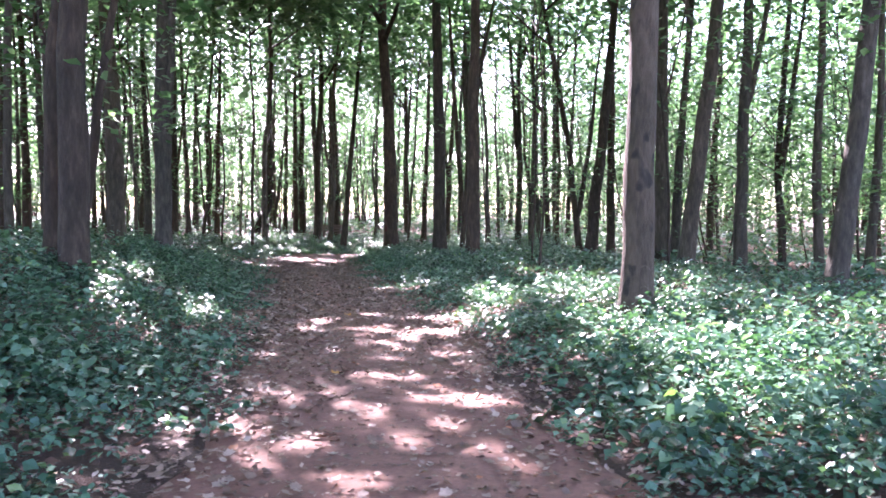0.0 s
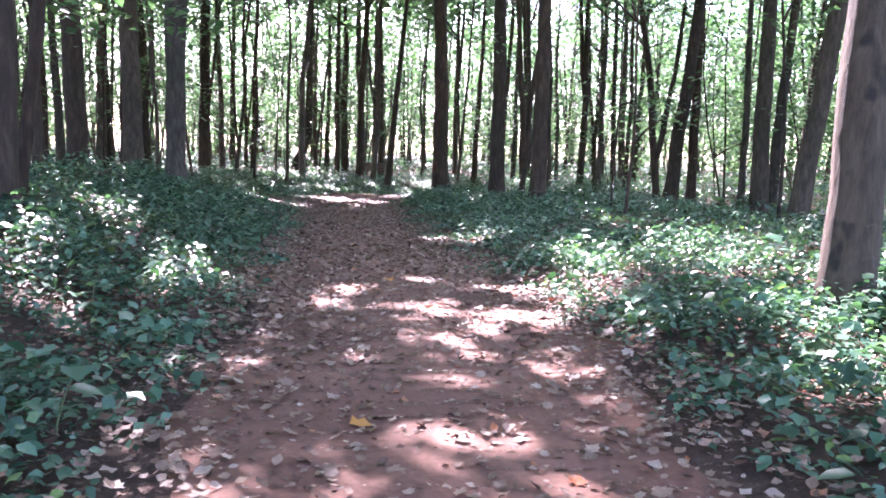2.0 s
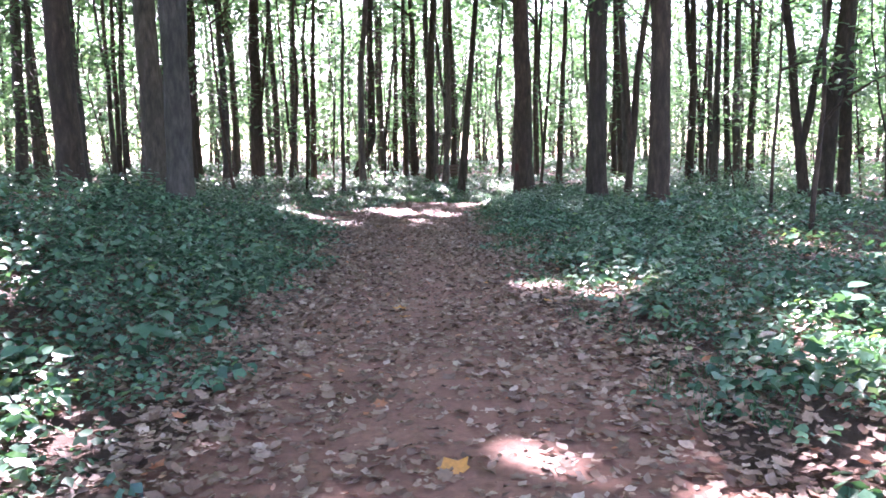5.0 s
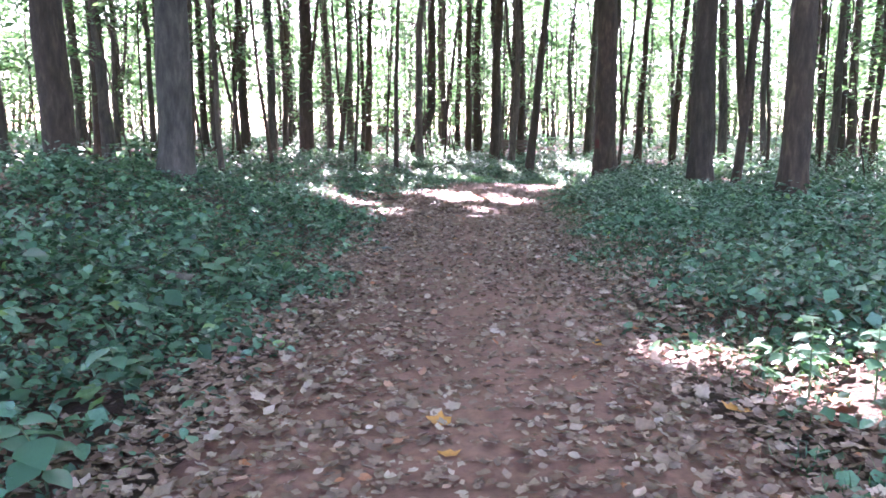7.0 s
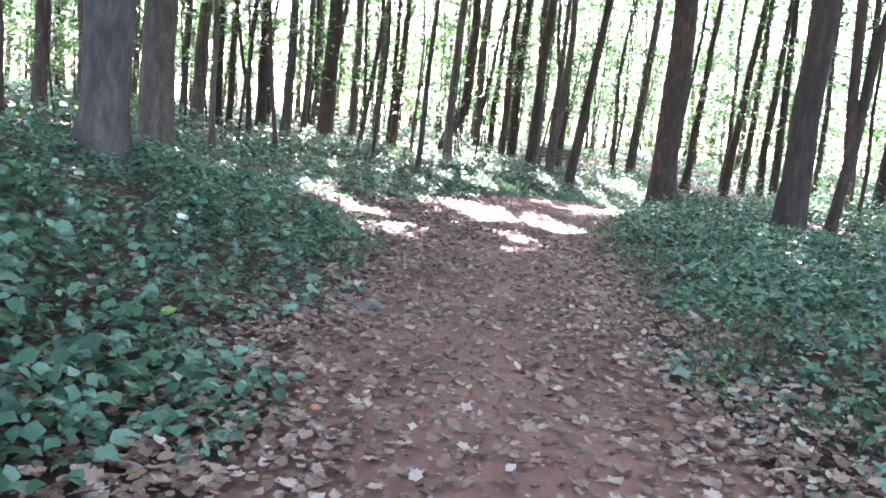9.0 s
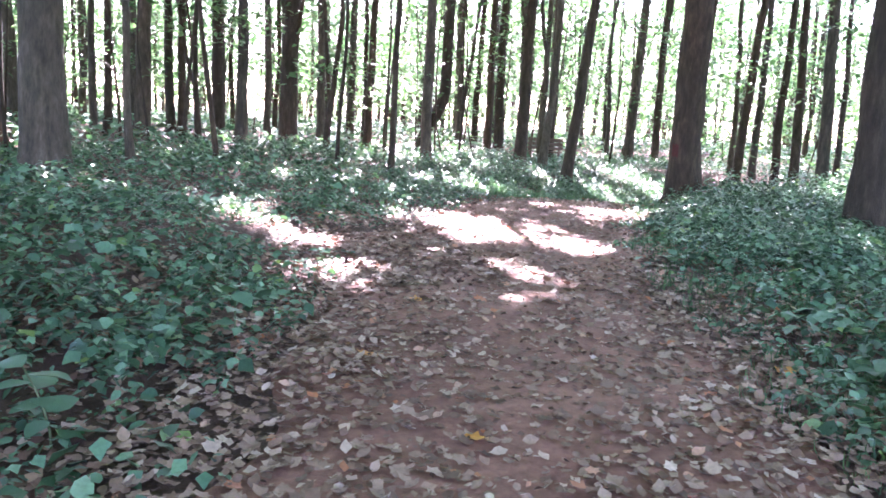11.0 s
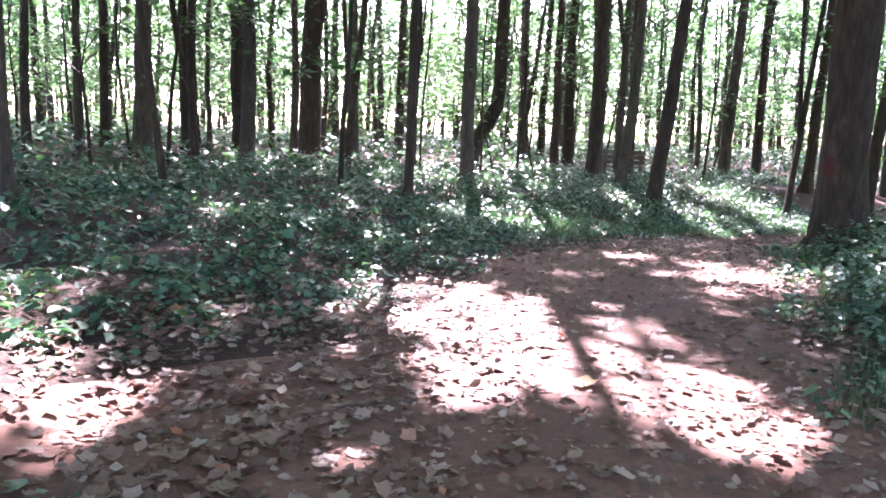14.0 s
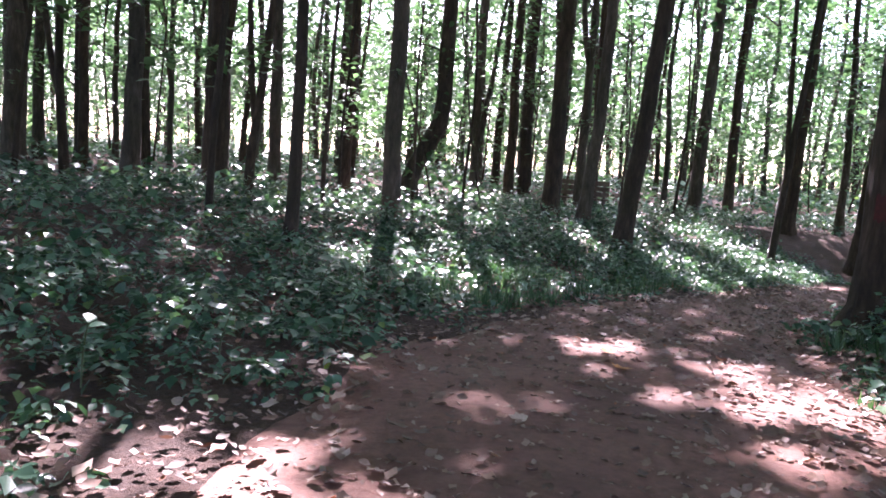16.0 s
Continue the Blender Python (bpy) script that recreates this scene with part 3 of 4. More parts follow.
def grow_crowns():
    """Leaves: a closed canopy high up and looser boughs below it, each clump on the crown of the tree that stands nearest."""
    def clumps(n, xr, yr, zr):
        return np.stack([rng.uniform(*xr, n), rng.uniform(*yr, n), rng.uniform(*zr, n)], 1)
    def patches(q, period, shift):
        return (np.sin(q[:, 0] / period + 1.7 * np.sin(q[:, 2] / period * 1.3 + shift)) * np.sin(q[:, 1] / period + 1.3 * np.sin(q[:, 0] / period * 0.8 + shift))
                + 0.6 * np.sin(q[:, 2] / period * 2.2 + q[:, 0] / period * 0.9 + 2 * shift))
    outer = clumps(8000, (-32, 54), (20, 96), (9, 19))
    back = outer[:, 1] - outer[:, 2] * TO_SUN.y / TO_SUN.z
    outer = outer[~(((back > 44) | (outer[:, 0] > 23) | (outer[:, 0] < -6)) & (patches(outer * np.array([1, 1, 0]), 2.6, 0.4) < -0.55))]
    # last 600 clumps: added out of view, to shade the middle of the path
    high = np.concatenate([clumps(8800, (-12, 22), (0, 62), (10, 19)), outer, clumps(1400, (-30, 30), (-16, 20), (9, 19)), clumps(600, (3, 9.5), (28, 38), (10.5, 18))])
    low = clumps(36000, (-30, 52), (6, 80), (1.6, 13))
    d = off_line(PATH, low[:, 0], low[:, 1])[0]
    keep = (d > 6) & (rng.random(len(low)) < (0.3 + 0.7 * smooth(7, 18, d)) * (0.4 + 0.6 * smooth(2, 5, low[:, 2])) * np.clip(0.55 + 0.6 * patches(low, 1.5, 0.9), 0.06, 1))
    keep &= ~((low[:, 1] < 22) & (d < 10) & (low[:, 2] < 7))
    twigs = np.array([q[1:] for q in SPRAYS])
    bright = np.array([6.65, 40.6, 2.15]) + rng.normal(0, 1, (18, 3)) * np.array([0.32, 0.32, 0.28])
    low = np.concatenate([low[keep], clumps(70, (-2.5, 2.0), (12, 19), (3.2, 6.5)), clumps(30, (8, 14), (8, 14), (4.5, 7)), clumps(40, (12, 24), (36, 48), (2.4, 6.0)),
                          clumps(1300, (19, 46), (2, 48), (0.3, 5)), clumps(1100, (18, 46), (5, 46), (3, 11)), clumps(900, (-28, -5), (14, 60), (0.3, 5)), clumps(900, (-10, 40), (52, 78), (0.3, 5)), bright, twigs])
    n_high = len(high)
    allc = np.concatenate([high, low])
    tx = np.array([(t[1], t[2]) for t in TREES])
    near = ((allc[:, None, :2] - tx[None]) ** 2).sum(2)
    own, gap = near.argmin(1), np.sqrt(near.min(1))
    own[-len(SPRAYS):] = [q[0] for q in SPRAYS]
    fresh = np.arange(len(allc)) >= len(allc) - len(SPRAYS) - 18
    ok = gap < 9
    per = np.where(np.arange(len(allc)) < n_high, 17, np.where(fresh, 20, 17))
    spread = np.where(np.arange(len(allc)) < n_high, 0.75, np.where(fresh, 0.36, 0.62))
    flat = np.where(np.arange(len(allc)) < n_high, 0.35, 0.22)
    big = np.where(np.arange(len(allc)) < 8800, 0.35, np.where(np.arange(len(allc)) < n_high, 0.44, np.where(fresh, 0.15, 0.21)))
    cid = np.repeat(np.arange(len(allc))[ok], per[ok])
    n = len(cid)
    pos = allc[cid] + rng.normal(0, 1, (n, 3)) * np.stack([spread[cid], spread[cid], spread[cid] * flat[cid]], 1)
    size = big[cid] * rng.uniform(0.7, 1.25, n)
    # where the light falls through
    k = (pos[:, 2] - 0.06) / TO_SUN.z
    gx, gy = pos[:, 0] - TO_SUN.x * k, pos[:, 1] - TO_SUN.y * k
    lit = np.zeros(n, bool)
    wx, wy = gx + 0.16 * np.sin(4.3 * gy + 2 * gx), gy + 0.16 * np.sin(3.7 * gx - 1.5 * gy)
    for x, y, r in PATH_GAPS + HERB_GAPS:
        cx, cy = x + 0.16 * math.sin(4.3 * y + 2 * x), y + 0.16 * math.sin(3.7 * x - 1.5 * y)
        lit |= (wx - cx) ** 2 + ((wy - cy) * 0.8) ** 2 < (r + 0.28 * size) ** 2
    for x, y, r in SPRAY_GAPS:
        lit |= (pos[:, 2] > 4) & ((wx - x) ** 2 + (wy - y) ** 2 < r * r)
    lit &= rng.random(n) > 0.02
    pos, size, cid = pos[~lit], size[~lit], cid[~lit]
    axes = leaf_axes(len(pos), 0.35, 0.15)
    owner = own[cid]
    for i, (base, x, y, dd, top, at, z0) in enumerate(TREES):
        sel = owner == i
        if sel.sum() < 8:
            continue
        me = mesh_many("crown", DIAMOND, DIAMOND_F, pos[sel] - np.array([x, y, z0]), axes[sel], size[sel])
        part("crown", me, CANOPY, base)


grow_crowns()


def far_woods():
    """Distant wood on all sides: trunks, and leaves above."""
    verts, faces = [], []
    pick = random.Random(4)
    spots = []
    while len(spots) < 640:
        a, r = pick.uniform(-0.3, 2.6) if pick.random() < 0.8 else pick.uniform(2.6, 5.98), pick.uniform(45, 125)
        x, y = 8 + r * math.cos(a), 26 + r * math.sin(a)
        if -30 < x < 52 and -10 < y < 78:
            continue
        spots.append((x, y))
    for x, y in spots:
        d, h = pick.uniform(0.15, 0.55), pick.uniform(15, 22)
        z = float(land(x, y)[0])
        lx, ly = pick.uniform(-1.2, 1.2), pick.uniform(-1.2, 1.2)
        k1, k2 = pick.uniform(-0.5, 0.5), pick.uniform(-0.5, 0.5)
        v, f = tube([(x, y, z - 0.2), (x + lx * 0.1 + k1 * 0.5, y, z + h * 0.12), (x + lx * 0.3 + k1, y + ly * 0.3, z + h * 0.3), (x + lx * 0.6 + k2, y + ly * 0.6, z + h * 0.55), (x + lx, y + ly, z + h)],
                    [d * 0.55, d * 0.47, d * 0.42, d * 0.3, d * 0.08], 6)
        o = len(verts)
        verts += v
        faces += [tuple(i + o for i in g) for g in f]
    tagged(part("distant_trunks", mesh_of("distant_trunks", verts, faces), BARK), "many thin brown trunks of the wood further off", "woods", kind="stuff")
    s = np.array(spots)
    n = 200000
    i = rng.integers(0, len(s), n)
    c = rng.integers(0, 9, n)
    cx = np.random.default_rng(3).normal(0, 1, (len(s), 9, 3)) * np.array([2.6, 2.6, 4.8]) + np.array([0, 0, 8.5])
    p = np.concatenate([s[i], np.zeros((n, 1))], 1) + cx[i, c] + rng.normal(0, 0.8, (n, 3)) * np.array([1, 1, 0.4])
    p[:, 2] = np.abs(p[:, 2]) + 0.6
    me = mesh_many("distant_foliage", DIAMOND, DIAMOND_F, p, leaf_axes(n, 0.5, 0.2), rng.uniform(0.42, 0.85, n))
    tagged(part("distant_foliage", me, CANOPY), "light green foliage of the wood further off", "woods", kind="stuff")


far_woods()


# ---- undergrowth ----
def edge_of(x, y):
    """How far outside the trodden ground a spot lies, in metres."""
    d, side, hw, _ = off_line(PATH, x, y)
    e, _, ehw, _ = off_line(BRANCH, x, y)
    wav = 0.12 * np.sin(1.7 * x + 2.3 * y) + 0.1 * np.sin(3.9 * y - 1.1 * x)
    return np.minimum(d - hw, e - ehw) + wav, d, side


def herb_bed(name, count, xr, yr, band, per, size, height, template, faces, label, seed=0.0):
    if band[1] < 6:
        i = rng.choice(np.nonzero((PATH[:, 1] > yr[0]) & (PATH[:, 1] < yr[1]))[0], count)
        t = np.gradient(PATH[:, :2], axis=0)[i] / 0.2
        o = rng.uniform(*band, count) * rng.choice([-1, 1], count)
        x, y = PATH[i, 0] - t[:, 1] * o + rng.uniform(-.1, .1, count), PATH[i, 1] + t[:, 0] * o + rng.uniform(-.1, .1, count)
    else:
        x, y = rng.uniform(*xr, count), rng.uniform(*yr, count)
    e, d, side = edge_of(x, y)
    patchy = 0.5 + 0.5 * np.sin(0.9 * x + 1.7 * np.sin(0.6 * y)) * np.sin(0.8 * y + 1.3 * np.sin(0.5 * x))
    tuft = 0.5 + 0.5 * np.sin(3.1 * x + 1.9 * np.sin(2.3 * y + seed)) * np.sin(2.7 * y + 1.6 * np.sin(2.9 * x + seed))
    # thinner and lower round the spur and on the right-hand verge
    sparse = np.where(side > 0, smooth(22.5, 25.5, y) * (1 - smooth(33, 37, y)), 0.35 * smooth(11, 15, y) * (1 - smooth(27, 29, y)))
    keep = (d > band[0]) & (d <= band[1]) & (e > 0.0) & (rng.random(count) < 0.3 + 0.8 * patchy) & (rng.random(count) < 0.12 + 0.88 * smooth(0, 0.9, e))
    keep &= rng.random(count) < (0.25 + 1.1 * smooth(0.2, 0.65, tuft)) * (1 - 0.35 * sparse)
    x, y, e, side, patchy, tuft, sparse = x[keep], y[keep], e[keep], side[keep], patchy[keep], tuft[keep], sparse[keep]
    tall = height * (0.3 + 0.7 * smooth(0, 1.4, e)) * (0.5 + 0.45 * patchy + 0.45 * tuft) * rng.uniform(0.55, 1.3, len(x)) * (1 - 0.5 * sparse) * (1 + 0.9 * (side < 0) * smooth(28.5, 31, y))
    grown = np.exp(rng.normal(0, 0.3, len(x)))
    i = np.repeat(np.arange(len(x)), per)
    k = np.tile(np.arange(per), len(x))
    n = len(i)
    a = rng.uniform(0, 6.28, len(x))[i] + k * 2.4 + rng.uniform(-0.4, 0.4, n)
    r = size * grown[i] * rng.uniform(0.1, 1.5, n)
    px, py = x[i] + r * np.cos(a), y[i] + r * np.sin(a)
    up = tall[i] * (1 - 0.75 * (k / per) ** 1.4) * rng.uniform(0.85, 1.1, n) + 0.02
    p = np.stack([px, py, land(px, py) + up], 1)
    me = mesh_many(name, template, faces, p, leaf_axes(n, 0.38, 0.3, a), size * grown[i] * rng.uniform(0.65, 1.25, n))
    tagged(part(name, me, HERB), label, "undergrowth", kind="stuff")


herb_bed("undergrowth", 29000, (-5, 26), (-2, 44), (0.9, 4.6), 8, 0.064, 0.27, TRILOBE, TRILOBE_F, "dense low undergrowth of lobed leaves along the path's edges")
herb_bed("mixed_undergrowth", 15000, (-5, 26), (-2, 44), (0.9, 4.6), 9, 0.062, 0.22, OVAL, OVAL_F, "low undergrowth of oval leaves along the path's edges", 2.0)
herb_bed("ground_cover", 26000, (-5, 26), (-2, 42), (0.9, 4.4), 8, 0.045, 0.1, DIAMOND, DIAMOND_F, "small-leaved green ground cover beside the path", 4.0)
herb_bed("deep_undergrowth", 90000, (-10, 36), (-2, 54), (4.6, 11), 7, 0.095, 0.36, DIAMOND, DIAMOND_F, "dense leafy undergrowth between the trees")
herb_bed("far_undergrowth", 28000, (-34, 56), (-12, 85), (11, 90), 6, 0.22, 0.5, DIAMOND, DIAMOND_F, "leafy undergrowth deep in the wood")


def grass(count):
    """Thin grass among the herbs on the right-hand verge and on the bank past the bend."""
    i = rng.choice(np.nonzero((PATH[:, 1] > 11) & (PATH[:, 1] < 40))[0], count)
    t = np.gradient(PATH[:, :2], axis=0)[i] / 0.2
    beyond = PATH[i, 1] > 30
    o = rng.uniform(1.1, 3.4, count) * np.where(beyond, rng.choice([-1, 1], count), -1)
    x, y = PATH[i, 0] - t[:, 1] * o, PATH[i, 1] + t[:, 0] * o
    tuft = np.sin(2.3 * x + 1.4 * np.sin(1.9 * y)) * np.sin(2.1 * y + np.sin(2.6 * x))
    keep = (edge_of(x, y)[0] > 0.05) & (rng.random(count) < 0.3 + 0.7 * smooth(-0.2, 0.5, tuft))
    x, y, beyond = x[keep], y[keep], beyond[keep]
    j = np.repeat(np.arange(len(x)), 7)
    n = len(j)
    a = rng.uniform(0, 6.28, n)
    px, py = x[j] + rng.normal(0, 0.04, n), y[j] + rng.normal(0, 0.04, n)
    along = np.stack([np.cos(a) * 0.6, np.sin(a) * 0.6, rng.uniform(0.5, 1.3, n)], 1)
    along /= np.linalg.norm(along, axis=1)[:, None]
    across = np.stack([-np.sin(a), np.cos(a), np.zeros(n)], 1)
    p = np.stack([px, py, land(px, py)], 1)
    me = mesh_many("grass", BLADE, BLADE_F, p, np.stack([across, along, np.cross(across, along)], 1), np.where(beyond[j], 0.22, 0.12) * rng.uniform(0.6, 1.2, n))
    tagged(part("grass", me, GRASS), "thin green grass among the undergrowth beside the path", "grass", kind="stuff")


grass(7000)


# ---- fallen leaves ----
def litter(name, count, lo, hi, mat, size, label, line=None, shape=(LOBED, LOBED_F)):
    line = PATH if line is None else line
    inside = np.nonzero((line[:, 1] > -1) & (line[:, 1] < 39))[0]
    share = np.interp(line[inside, 1], [0, 6, 10, 13, 21, 23.5, 25, 28, 36], [0.3, 0.42, 0.8, 1.3, 1.25, 0.75, 0.42, 0.28, 0.35])
    i = rng.choice(inside, count, p=share / share.sum())
    tang = np.gradient(line[:, :2], axis=0)
    tang /= np.linalg.norm(tang, axis=1)[:, None]
    norm = np.stack([-tang[:, 1], tang[:, 0]], 1)
    off = rng.uniform(-1, 1, count)
    off = np.sign(off) * (lo + (hi - lo) * np.abs(off) ** 0.75)
    p = line[i, :2] + norm[i] * off[:, None] + tang[i] * rng.uniform(-0.1, 0.1, count)[:, None]
    pz = land(p[:, 0], p[:, 1]) + 0.036 + rng.uniform(0, 0.018, count)
    me = mesh_many(name, *shape, np.concatenate([p, pz[:, None]], 1), leaf_axes(count, 0.22), size * rng.uniform(0.5, 1.25, count))
    tagged(part(name, me, mat), label, "fallen leaves", kind="stuff")


litter("leaf_litter", 7000, 0.0, 1.5, PALE_LITTER, 0.073, "dry grey-brown maple leaves scattered on the dirt path", shape=(MAPLE, MAPLE_F))
litter("curled_litter", 13000, 0.0, 1.6, PALE_LITTER, 0.055, "curled dry leaves scattered on the dirt path", shape=(CURLED, CURLED_F))
litter("edge_litter", 4500, 0.75, 2.6, LITTER, 0.066, "dry brown maple leaves gathered along the path's edges", shape=(MAPLE, MAPLE_F))
litter("edge_curled_litter", 10000, 0.75, 2.6, LITTER, 0.062, "curled brown leaves gathered along the path's edges", shape=(CURLED, CURLED_F))
litter("woodland_litter", 28000, 1.2, 6.5, LITTER, 0.068, "dry brown leaves lying between the undergrowth plants", shape=(DRY, OVAL_F))
litter("trodden_litter", 9500, 0.0, 1.5, LITTER, 0.055, "small dry brown leaves trodden flat on the path", shape=(DRY, OVAL_F))
litter("spur_litter", 1800, 0.0, 2.2, LITTER, 0.07, "dry brown leaves covering the dirt spur", BRANCH)


def path_debris(count):
    """Crumbs of leaf and bark trodden into the dirt."""
    inside = np.nonzero((PATH[:, 1] > -1) & (PATH[:, 1] < 39))[0]
    i = rng.choice(inside, count)
    t = np.gradient(PATH[:, :2], axis=0)[i] / 0.2
    o = rng.normal(0, 0.75, count)
    x, y = PATH[i, 0] - t[:, 1] * o, PATH[i, 1] + t[:, 0] * o
    p = np.stack([x, y, land(x, y) + 0.042], 1)
    me = mesh_many("leaf_crumbs", DIAMOND, DIAMOND_F, p, leaf_axes(count, 0.3), rng.uniform(0.012, 0.045, count))
    tagged(part("leaf_crumbs", me, LITTER), "small crumbs of dry leaf and bark trodden into the path", "fallen leaves", kind="stuff")


path_debris(30000)


# ---- single plants and small things ----
PLANT_LEAF = mesh_of("leaf", [(0, 0, 0), (-0.3, 0.2, 0.05), (-0.4, 0.45, 0.06), (-0.24, 0.75, 0.02), (0, 1, -0.12), (0.24, 0.75, 0.02), (0.4, 0.45, 0.06), (0.3, 0.2, 0.05),
                              (0, 0.25, -0.01), (0, 0.5, -0.02), (0, 0.75, -0.05)],
                     [(0, 8, 1), (1, 8, 9, 2), (2, 9, 10, 3), (3, 10, 4), (0, 7, 8), (7, 6, 9, 8), (6, 5, 10, 9), (5, 4, 10)])
PLANT_LEAF.materials.append(HERB)


def plant(x, y, h, leaves, size, label, lean=0.1, name="broadleaf_plant", mat=None):
    """A single plant: a bent stem and large leaves set round it."""
    pick = random.Random(int(x * 97 + y * 31))
    base = new(name)
    base.location = (x, y, float(land(x, y)[0]))
    a0 = pick.uniform(0, 6.28)
    bend = Vector((math.cos(a0), math.sin(a0), 0)) * lean

    def at(t):
        return bend * t * t * h * 3 + Vector((0, 0, h * t))
    v, f = tube([at(t) - Vector((0, 0, 0.03 * (t == 0))) for t in (0, 0.25, 0.5, 0.75, 1)], [0.006, 0.005, 0.0045, 0.0035, 0.002], 5)
    part("stem", mesh_of("stem", v, f), STEM, base)
    for k in range(leaves):
        t = 0.3 + 0.7 * (k + 1) / leaves
        leaf = new("leaf", PLANT_LEAF)
        leaf.parent = base
        turn = a0 + k * 2.4 + pick.uniform(-0.3, 0.3)
        s = size * pick.uniform(0.7, 1.15) * (0.75 + 0.4 * t)
        leaf.matrix_basis = Matrix.Translation(at(t)) @ Euler((pick.uniform(-0.35, 0.25), pick.uniform(-0.25, 0.25), turn)).to_matrix().to_4x4() @ Matrix.Diagonal((s, s, s, 1))
    return tagged(base, label, "plant", "single plants beside the path")


BROAD = "broad-leaved green seedling among the path-side undergrowth"
SUNLIT = "sunlit leafy seedling standing out of darker undergrowth"
plant(0.75, 12.3, 0.55, 11, 0.2, "tall young sapling with large bright green leaves")
plant(0.65, 6.76, 0.34, 5, 0.14, SUNLIT)
plant(0.62, 5.12, 0.3, 11, 0.09, SUNLIT)
plant(6.15, 15.8, 0.62, 9, 0.09, "thin arching sunlit stem with few small leaves", 0.3)
plant(5.52, 14.14, 0.4, 12, 0.09, SUNLIT)
plant(5.75, 14.0, 0.34, 10, 0.1, SUNLIT)
plant(4.27, 23.1, 0.28, 10, 0.085, SUNLIT)
plant(4.5, 23.25, 0.24, 9, 0.08, SUNLIT)
plant(5.45, 28.6, 0.36, 8, 0.08, BROAD)
plant(6.9, 9.0, 0.5, 9, 0.15, SUNLIT)
plant(7.4, 9.7, 0.42, 9, 0.16, SUNLIT)
plant(8.4, 9.2, 0.5, 10, 0.17, SUNLIT)
plant(6.98, 11.4, 0.45, 9, 0.16, SUNLIT)
plant(6.3, 12.0, 0.35, 9, 0.13, SUNLIT)
plant(5.9, 9.9, 0.35, 9, 0.14, SUNLIT)
plant(4.37, 7.35, 0.26, 8, 0.11, SUNLIT)
plant(5.2, 6.2, 0.3, 9, 0.12, SUNLIT)
plant(3.47, 20.1, 0.32, 8, 0.14, BROAD)
plant(4.0, 21.3, 0.3, 8, 0.12, BROAD)
plant(2.33, 13.9, 0.34, 9, 0.15, BROAD)
plant(2.4, 14.8, 0.3, 8, 0.13, BROAD)
plant(1.9, 13.2, 0.36, 9, 0.15, BROAD)
plant(2.62, 16.7, 0.4, 10, 0.14, BROAD)
plant(2.3, 17.6, 0.42, 10, 0.14, BROAD)
plant(5.97, 29.1, 0.34, 9, 0.1, SUNLIT)
plant(6.6, 29.7, 0.36, 9, 0.1, SUNLIT)
plant(5.5, 27.1, 0.32, 9, 0.1, SUNLIT)
plant(6.4, 30.5, 0.45, 10, 0.11, SUNLIT)
plant(-0.1, 13.8, 0.45, 9, 0.17, BROAD)
plant(0.63, 9.1, 0.4, 9, 0.13, SUNLIT)
plant(8.6, 27.0, 0.3, 9, 0.1, SUNLIT)
plant(0.2, 7.6, 0.36, 9, 0.15, BROAD)
plant(0.0, 6.2, 0.36, 9, 0.15, BROAD)
plant(-0.4, 7.0, 0.4, 9, 0.16, BROAD)
plant(7.0, 14.4, 0.4, 9, 0.12, BROAD)


def dry_stalk(x, y, h):
    base = new("dry_stalk")
    base.location = (x, y, float(land(x, y)[0]))
    v, f = tube([(0, 0, -0.03), (0.02, 0, h * 0.35), (0.06, 0.02, h * 0.7), (0.05, 0.05, h * 0.95), (0.1, 0.08, h)], [0.007, 0.006, 0.005, 0.004, 0.003], 6)
    part("stem", mesh_of("stem", v, f), TWIG, base)
    for k in range(6):
        t = 0.4 + 0.1 * k
        v, f = tube([(0.05, 0.02, h * t), (0.05 + 0.1 * math.cos(k * 2.2), 0.02 + 0.1 * math.sin(k * 2.2), h * t + 0.07), (0.05 + 0.16 * math.cos(k * 2.2), 0.02 + 0.16 * math.sin(k * 2.2), h * t + 0.04)],
                    [0.004, 0.003, 0.002], 5)
        part("side_shoot", mesh_of("side_shoot", v, f), TWIG, base)
    tagged(base, "curled dry brown stalk standing before a tree trunk", "plant")


dry_stalk(6.1, 7.4, 0.85)


def fallen_leaf(x, y, size, turn, label):
    me = mesh_many("fallen_leaf", LOBED, LOBED_F, np.zeros((1, 3)), np.eye(3)[None], np.array([size]))
    ob = part("fallen_leaf", me, ORANGE)
    ob.matrix_basis = pose(x, y, float(land(x, y)[0]) + 0.036, 4, -5, turn)
    tagged(ob, label, "leaf", "bright fallen leaves on the path")


for i, (x, y) in enumerate([(4.95, 15.2), (3.85, 14.2), (5.19, 14.16), (3.76, 13.9), (5.58, 14.06), (6.64, 25.3), (8.3, 29.6), (1.95, 6.57),
                            (4.7, 21.1), (4.98, 20.0), (6.87, 20.8), (3.3, 10.66), (5.14, 22.3), (8.25, 29.3)]):
    fallen_leaf(x, y, 0.1 + 0.02 * (i % 3), i * 67, "orange maple leaf lying on the dirt path" if i % 3 else "yellow maple leaf lying on the dirt path")


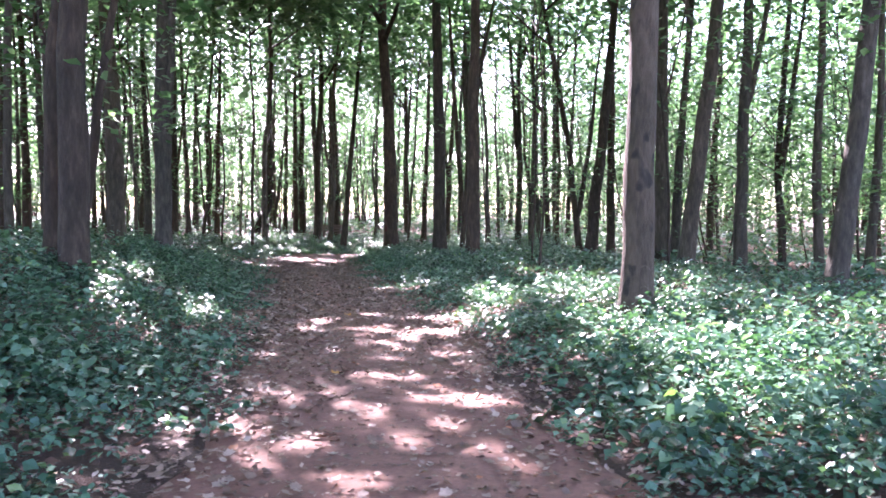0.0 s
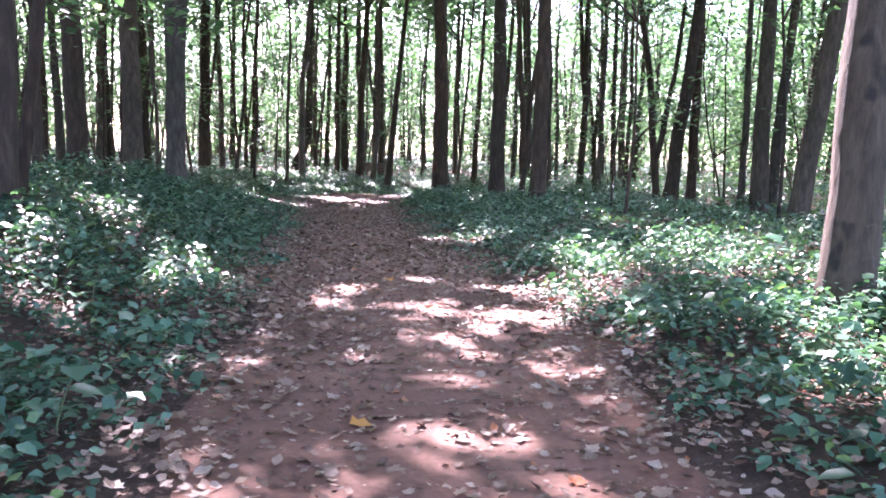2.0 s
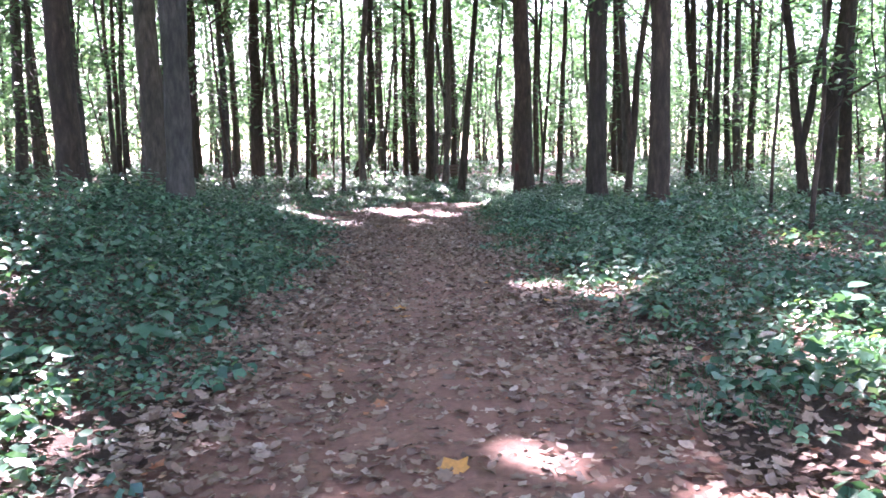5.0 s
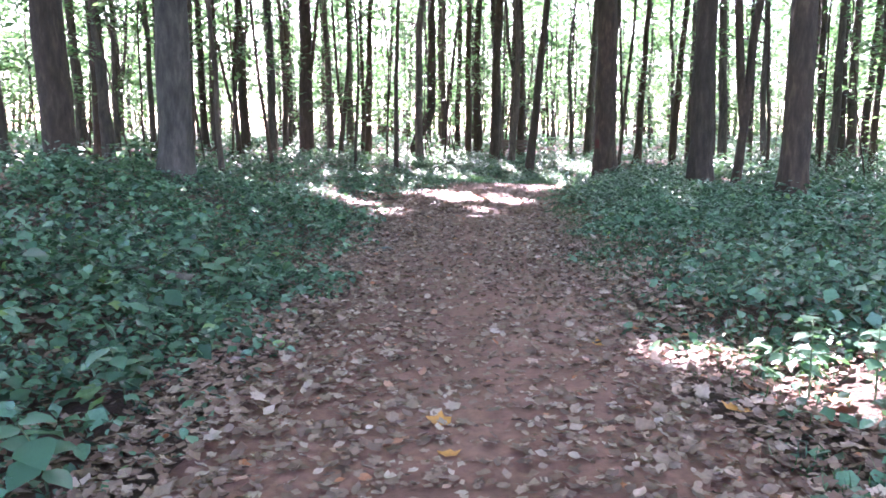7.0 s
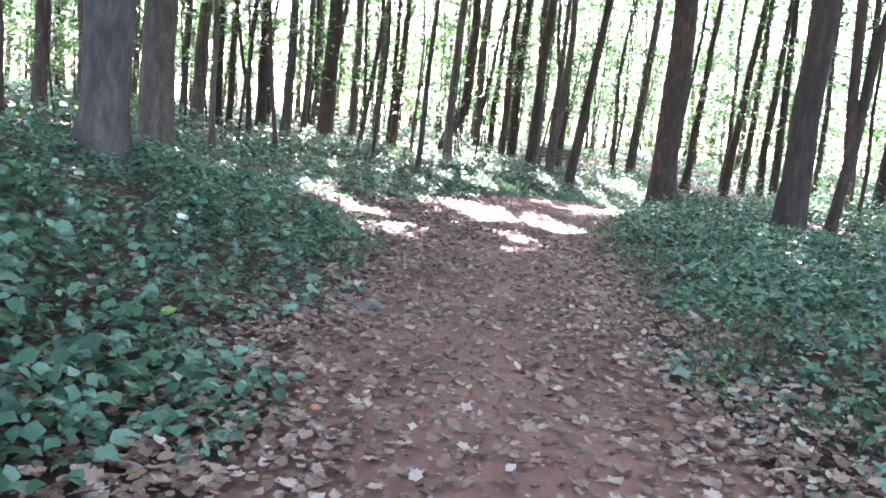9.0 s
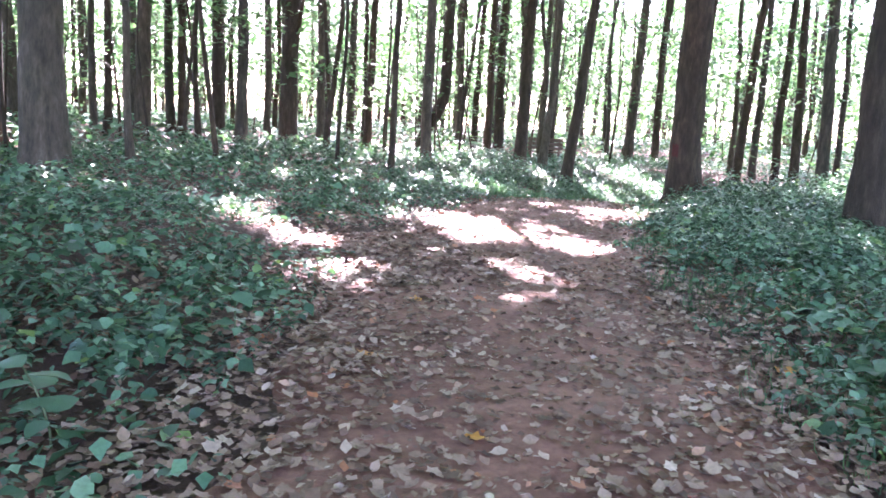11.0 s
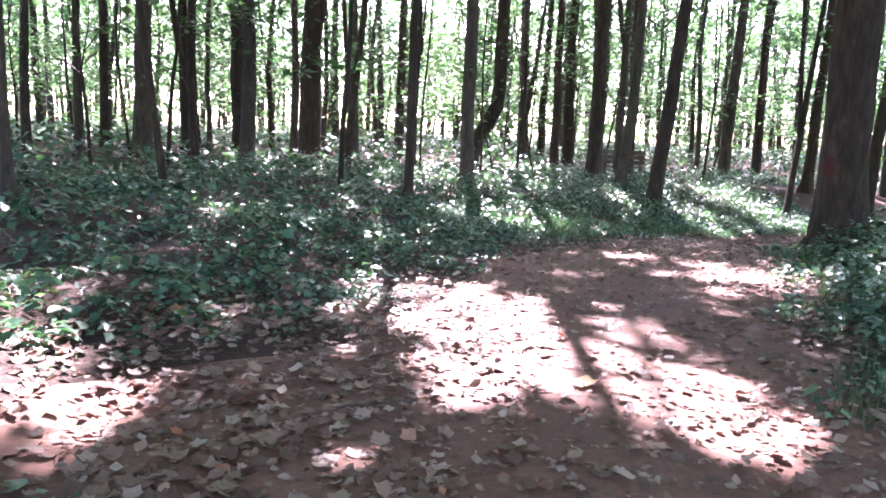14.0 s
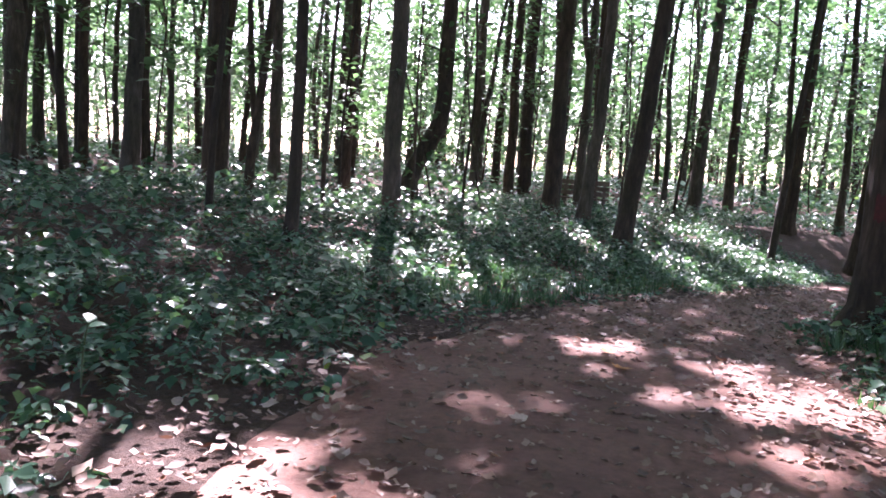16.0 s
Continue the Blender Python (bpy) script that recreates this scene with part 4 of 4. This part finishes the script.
def twig(x, y, length, turn):
    pts = [(length * (t - 0.5), 0.03 * math.sin(t * 5) * length * 2, 0.02 + 0.015 * math.sin(t * 3.1)) for t in (0, 0.2, 0.4, 0.6, 0.8, 1)]
    v, f = tube(pts, [0.007, 0.0075, 0.0065, 0.006, 0.005, 0.003], 6, 0.2)
    ob = part("twig", mesh_of("twig", v, f), TWIG)
    ob.matrix_basis = pose(x, y, float(land(x, y)[0]) + 0.012, 0, 0, turn)
    tagged(ob, "thin dry brown twig lying on the ground", "twig", "twigs on the path")


for x, y, length, turn in [(2.35, 10.4, 0.45, 120), (2.2, 10.0, 0.3, 60), (5.7, 25.1, 0.4, 15), (6.0, 20.2, 0.35, 80), (4.4, 17.9, 0.25, 20), (5.0, 27.4, 0.5, 40),
                           (7.6, 26.6, 0.4, -30), (6.9, 19.6, 0.5, 100), (3.1, 8.1, 0.2, 10), (4.9, 13.0, 0.35, 70)]:
    twig(x, y, length, turn)


def fallen_branch(x, y, length, turn, r):
    """A dead branch with the stubs of two side shoots."""
    base = new("fallen_branch")
    base.matrix_basis = pose(x, y, float(land(x, y)[0]) + 0.06, 0, 0, turn)
    pts = [(length * (t - 0.5), 0.08 * math.sin(t * 4), 0.02 + 0.05 * math.sin(t * 3.1)) for t in (0, 0.15, 0.3, 0.5, 0.7, 0.85, 1)]
    v, f = tube(pts, [r, r, r * 0.95, r * 0.85, r * 0.7, r * 0.55, r * 0.3], 8, 0.25, x)
    part("stick", mesh_of("stick", v, f), TWIG, base)
    for k, a in ((2, 0.9), (4, -0.8)):
        o = Vector(pts[k])
        v, f = tube([o, o + Vector((0.1, 0.1 * a, 0.04)), o + Vector((0.2, 0.26 * a, 0.05))], [r * 0.5, r * 0.4, r * 0.15], 6, 0.2, x)
        part("side_shoot", mesh_of("side_shoot", v, f), TWIG, base)
    tagged(base, "grey dead branch lying among low undergrowth", "branch")


fallen_branch(2.02, 17.05, 1.1, 145, 0.035)


def stone(x, y, r, label):
    bm = bmesh.new()
    bmesh.ops.create_icosphere(bm, subdivisions=3, radius=1)
    for v in bm.verts:
        k = 1 + 0.22 * noise.noise(v.co * 1.3 + Vector((x, y, 0))) + 0.08 * noise.noise(v.co * 3.5)
        v.co = Vector((v.co.x * r * 1.3, v.co.y * r, v.co.z * r * 0.55)) * k
    me = bpy.data.meshes.new("stone")
    bm.to_mesh(me)
    bm.free()
    me.polygons.foreach_set("use_smooth", [True] * len(me.polygons))
    ob = part("stone", me, STONE)
    ob.location = (x, y, float(land(x, y)[0]) + r * 0.15)
    tagged(ob, label, "stone")


stone(4.1, 19.25, 0.1, "grey weathered stone half sunk at the path's edge")
# stands in for a dark mound of unclear kind; plain stone colour, no moss
stone(16.1, 42.6, 0.3, "low dark mound at the foot of a slender tree")
stone(1.9, 3.95, 0.025, "small pale stone on the dirt path")


def box_mesh(name, size, centre, bevel=0.01):
    bm = bmesh.new()
    bmesh.ops.create_cube(bm, size=1)
    for v in bm.verts:
        v.co = Vector((v.co.x * size[0] + centre[0], v.co.y * size[1] + centre[1], v.co.z * size[2] + centre[2]))
    bmesh.ops.bevel(bm, geom=bm.edges[:], offset=bevel, segments=2, affect="EDGES")
    me = bpy.data.meshes.new(name)
    bm.to_mesh(me)
    bm.free()
    return me


def trail_bench(x, y, turn):
    base = new("wooden_bench")
    base.matrix_basis = pose(x, y, float(land(x, y)[0]), 0, 0, turn)
    for k in range(3):
        part("seat_board", box_mesh("seat_board", (1.5, 0.13, 0.045), (0, -0.15 + 0.15 * k, 0.47)), OLD_WOOD, base)
    for k in range(3):
        part("back_board", box_mesh("back_board", (1.5, 0.04, 0.14), (0, 0.27 + 0.02 * k, 0.62 + 0.17 * k)), OLD_WOOD, base)
    for sx in (-0.6, 0.6):
        part("leg", box_mesh("leg", (0.1, 0.45, 0.46), (sx, 0, 0.22)), OLD_WOOD, base)
        part("back_post", box_mesh("back_post", (0.09, 0.06, 1.05), (sx, 0.33, 0.52)), OLD_WOOD, base)
    tagged(base, "weathered brown timber bench between distant tree trunks", "bench")


trail_bench(13.9, 48.4, -18)


def creeper(x, y, lo, hi, r):
    n = 260
    z0 = float(land(x, y)[0])
    a, h = rng.uniform(0, 2 * np.pi, n), rng.uniform(lo, hi, n)
    swell = r * rng.uniform(0.7, 1.5, n)
    p = np.stack([x + 0.25 + swell * np.cos(a), y - 0.1 + swell * np.sin(a), z0 + h], 1)
    me = mesh_many("creeper", OVAL, OVAL_F, p, leaf_axes(n, 0.5, 0.4), rng.uniform(0.1, 0.18, n))
    tagged(part("creeper", me, CANOPY), "pale green creeper leaves hanging round a curved trunk", "creeper")


creeper(8.0, 42.96, 0.6, 5.5, 0.42)
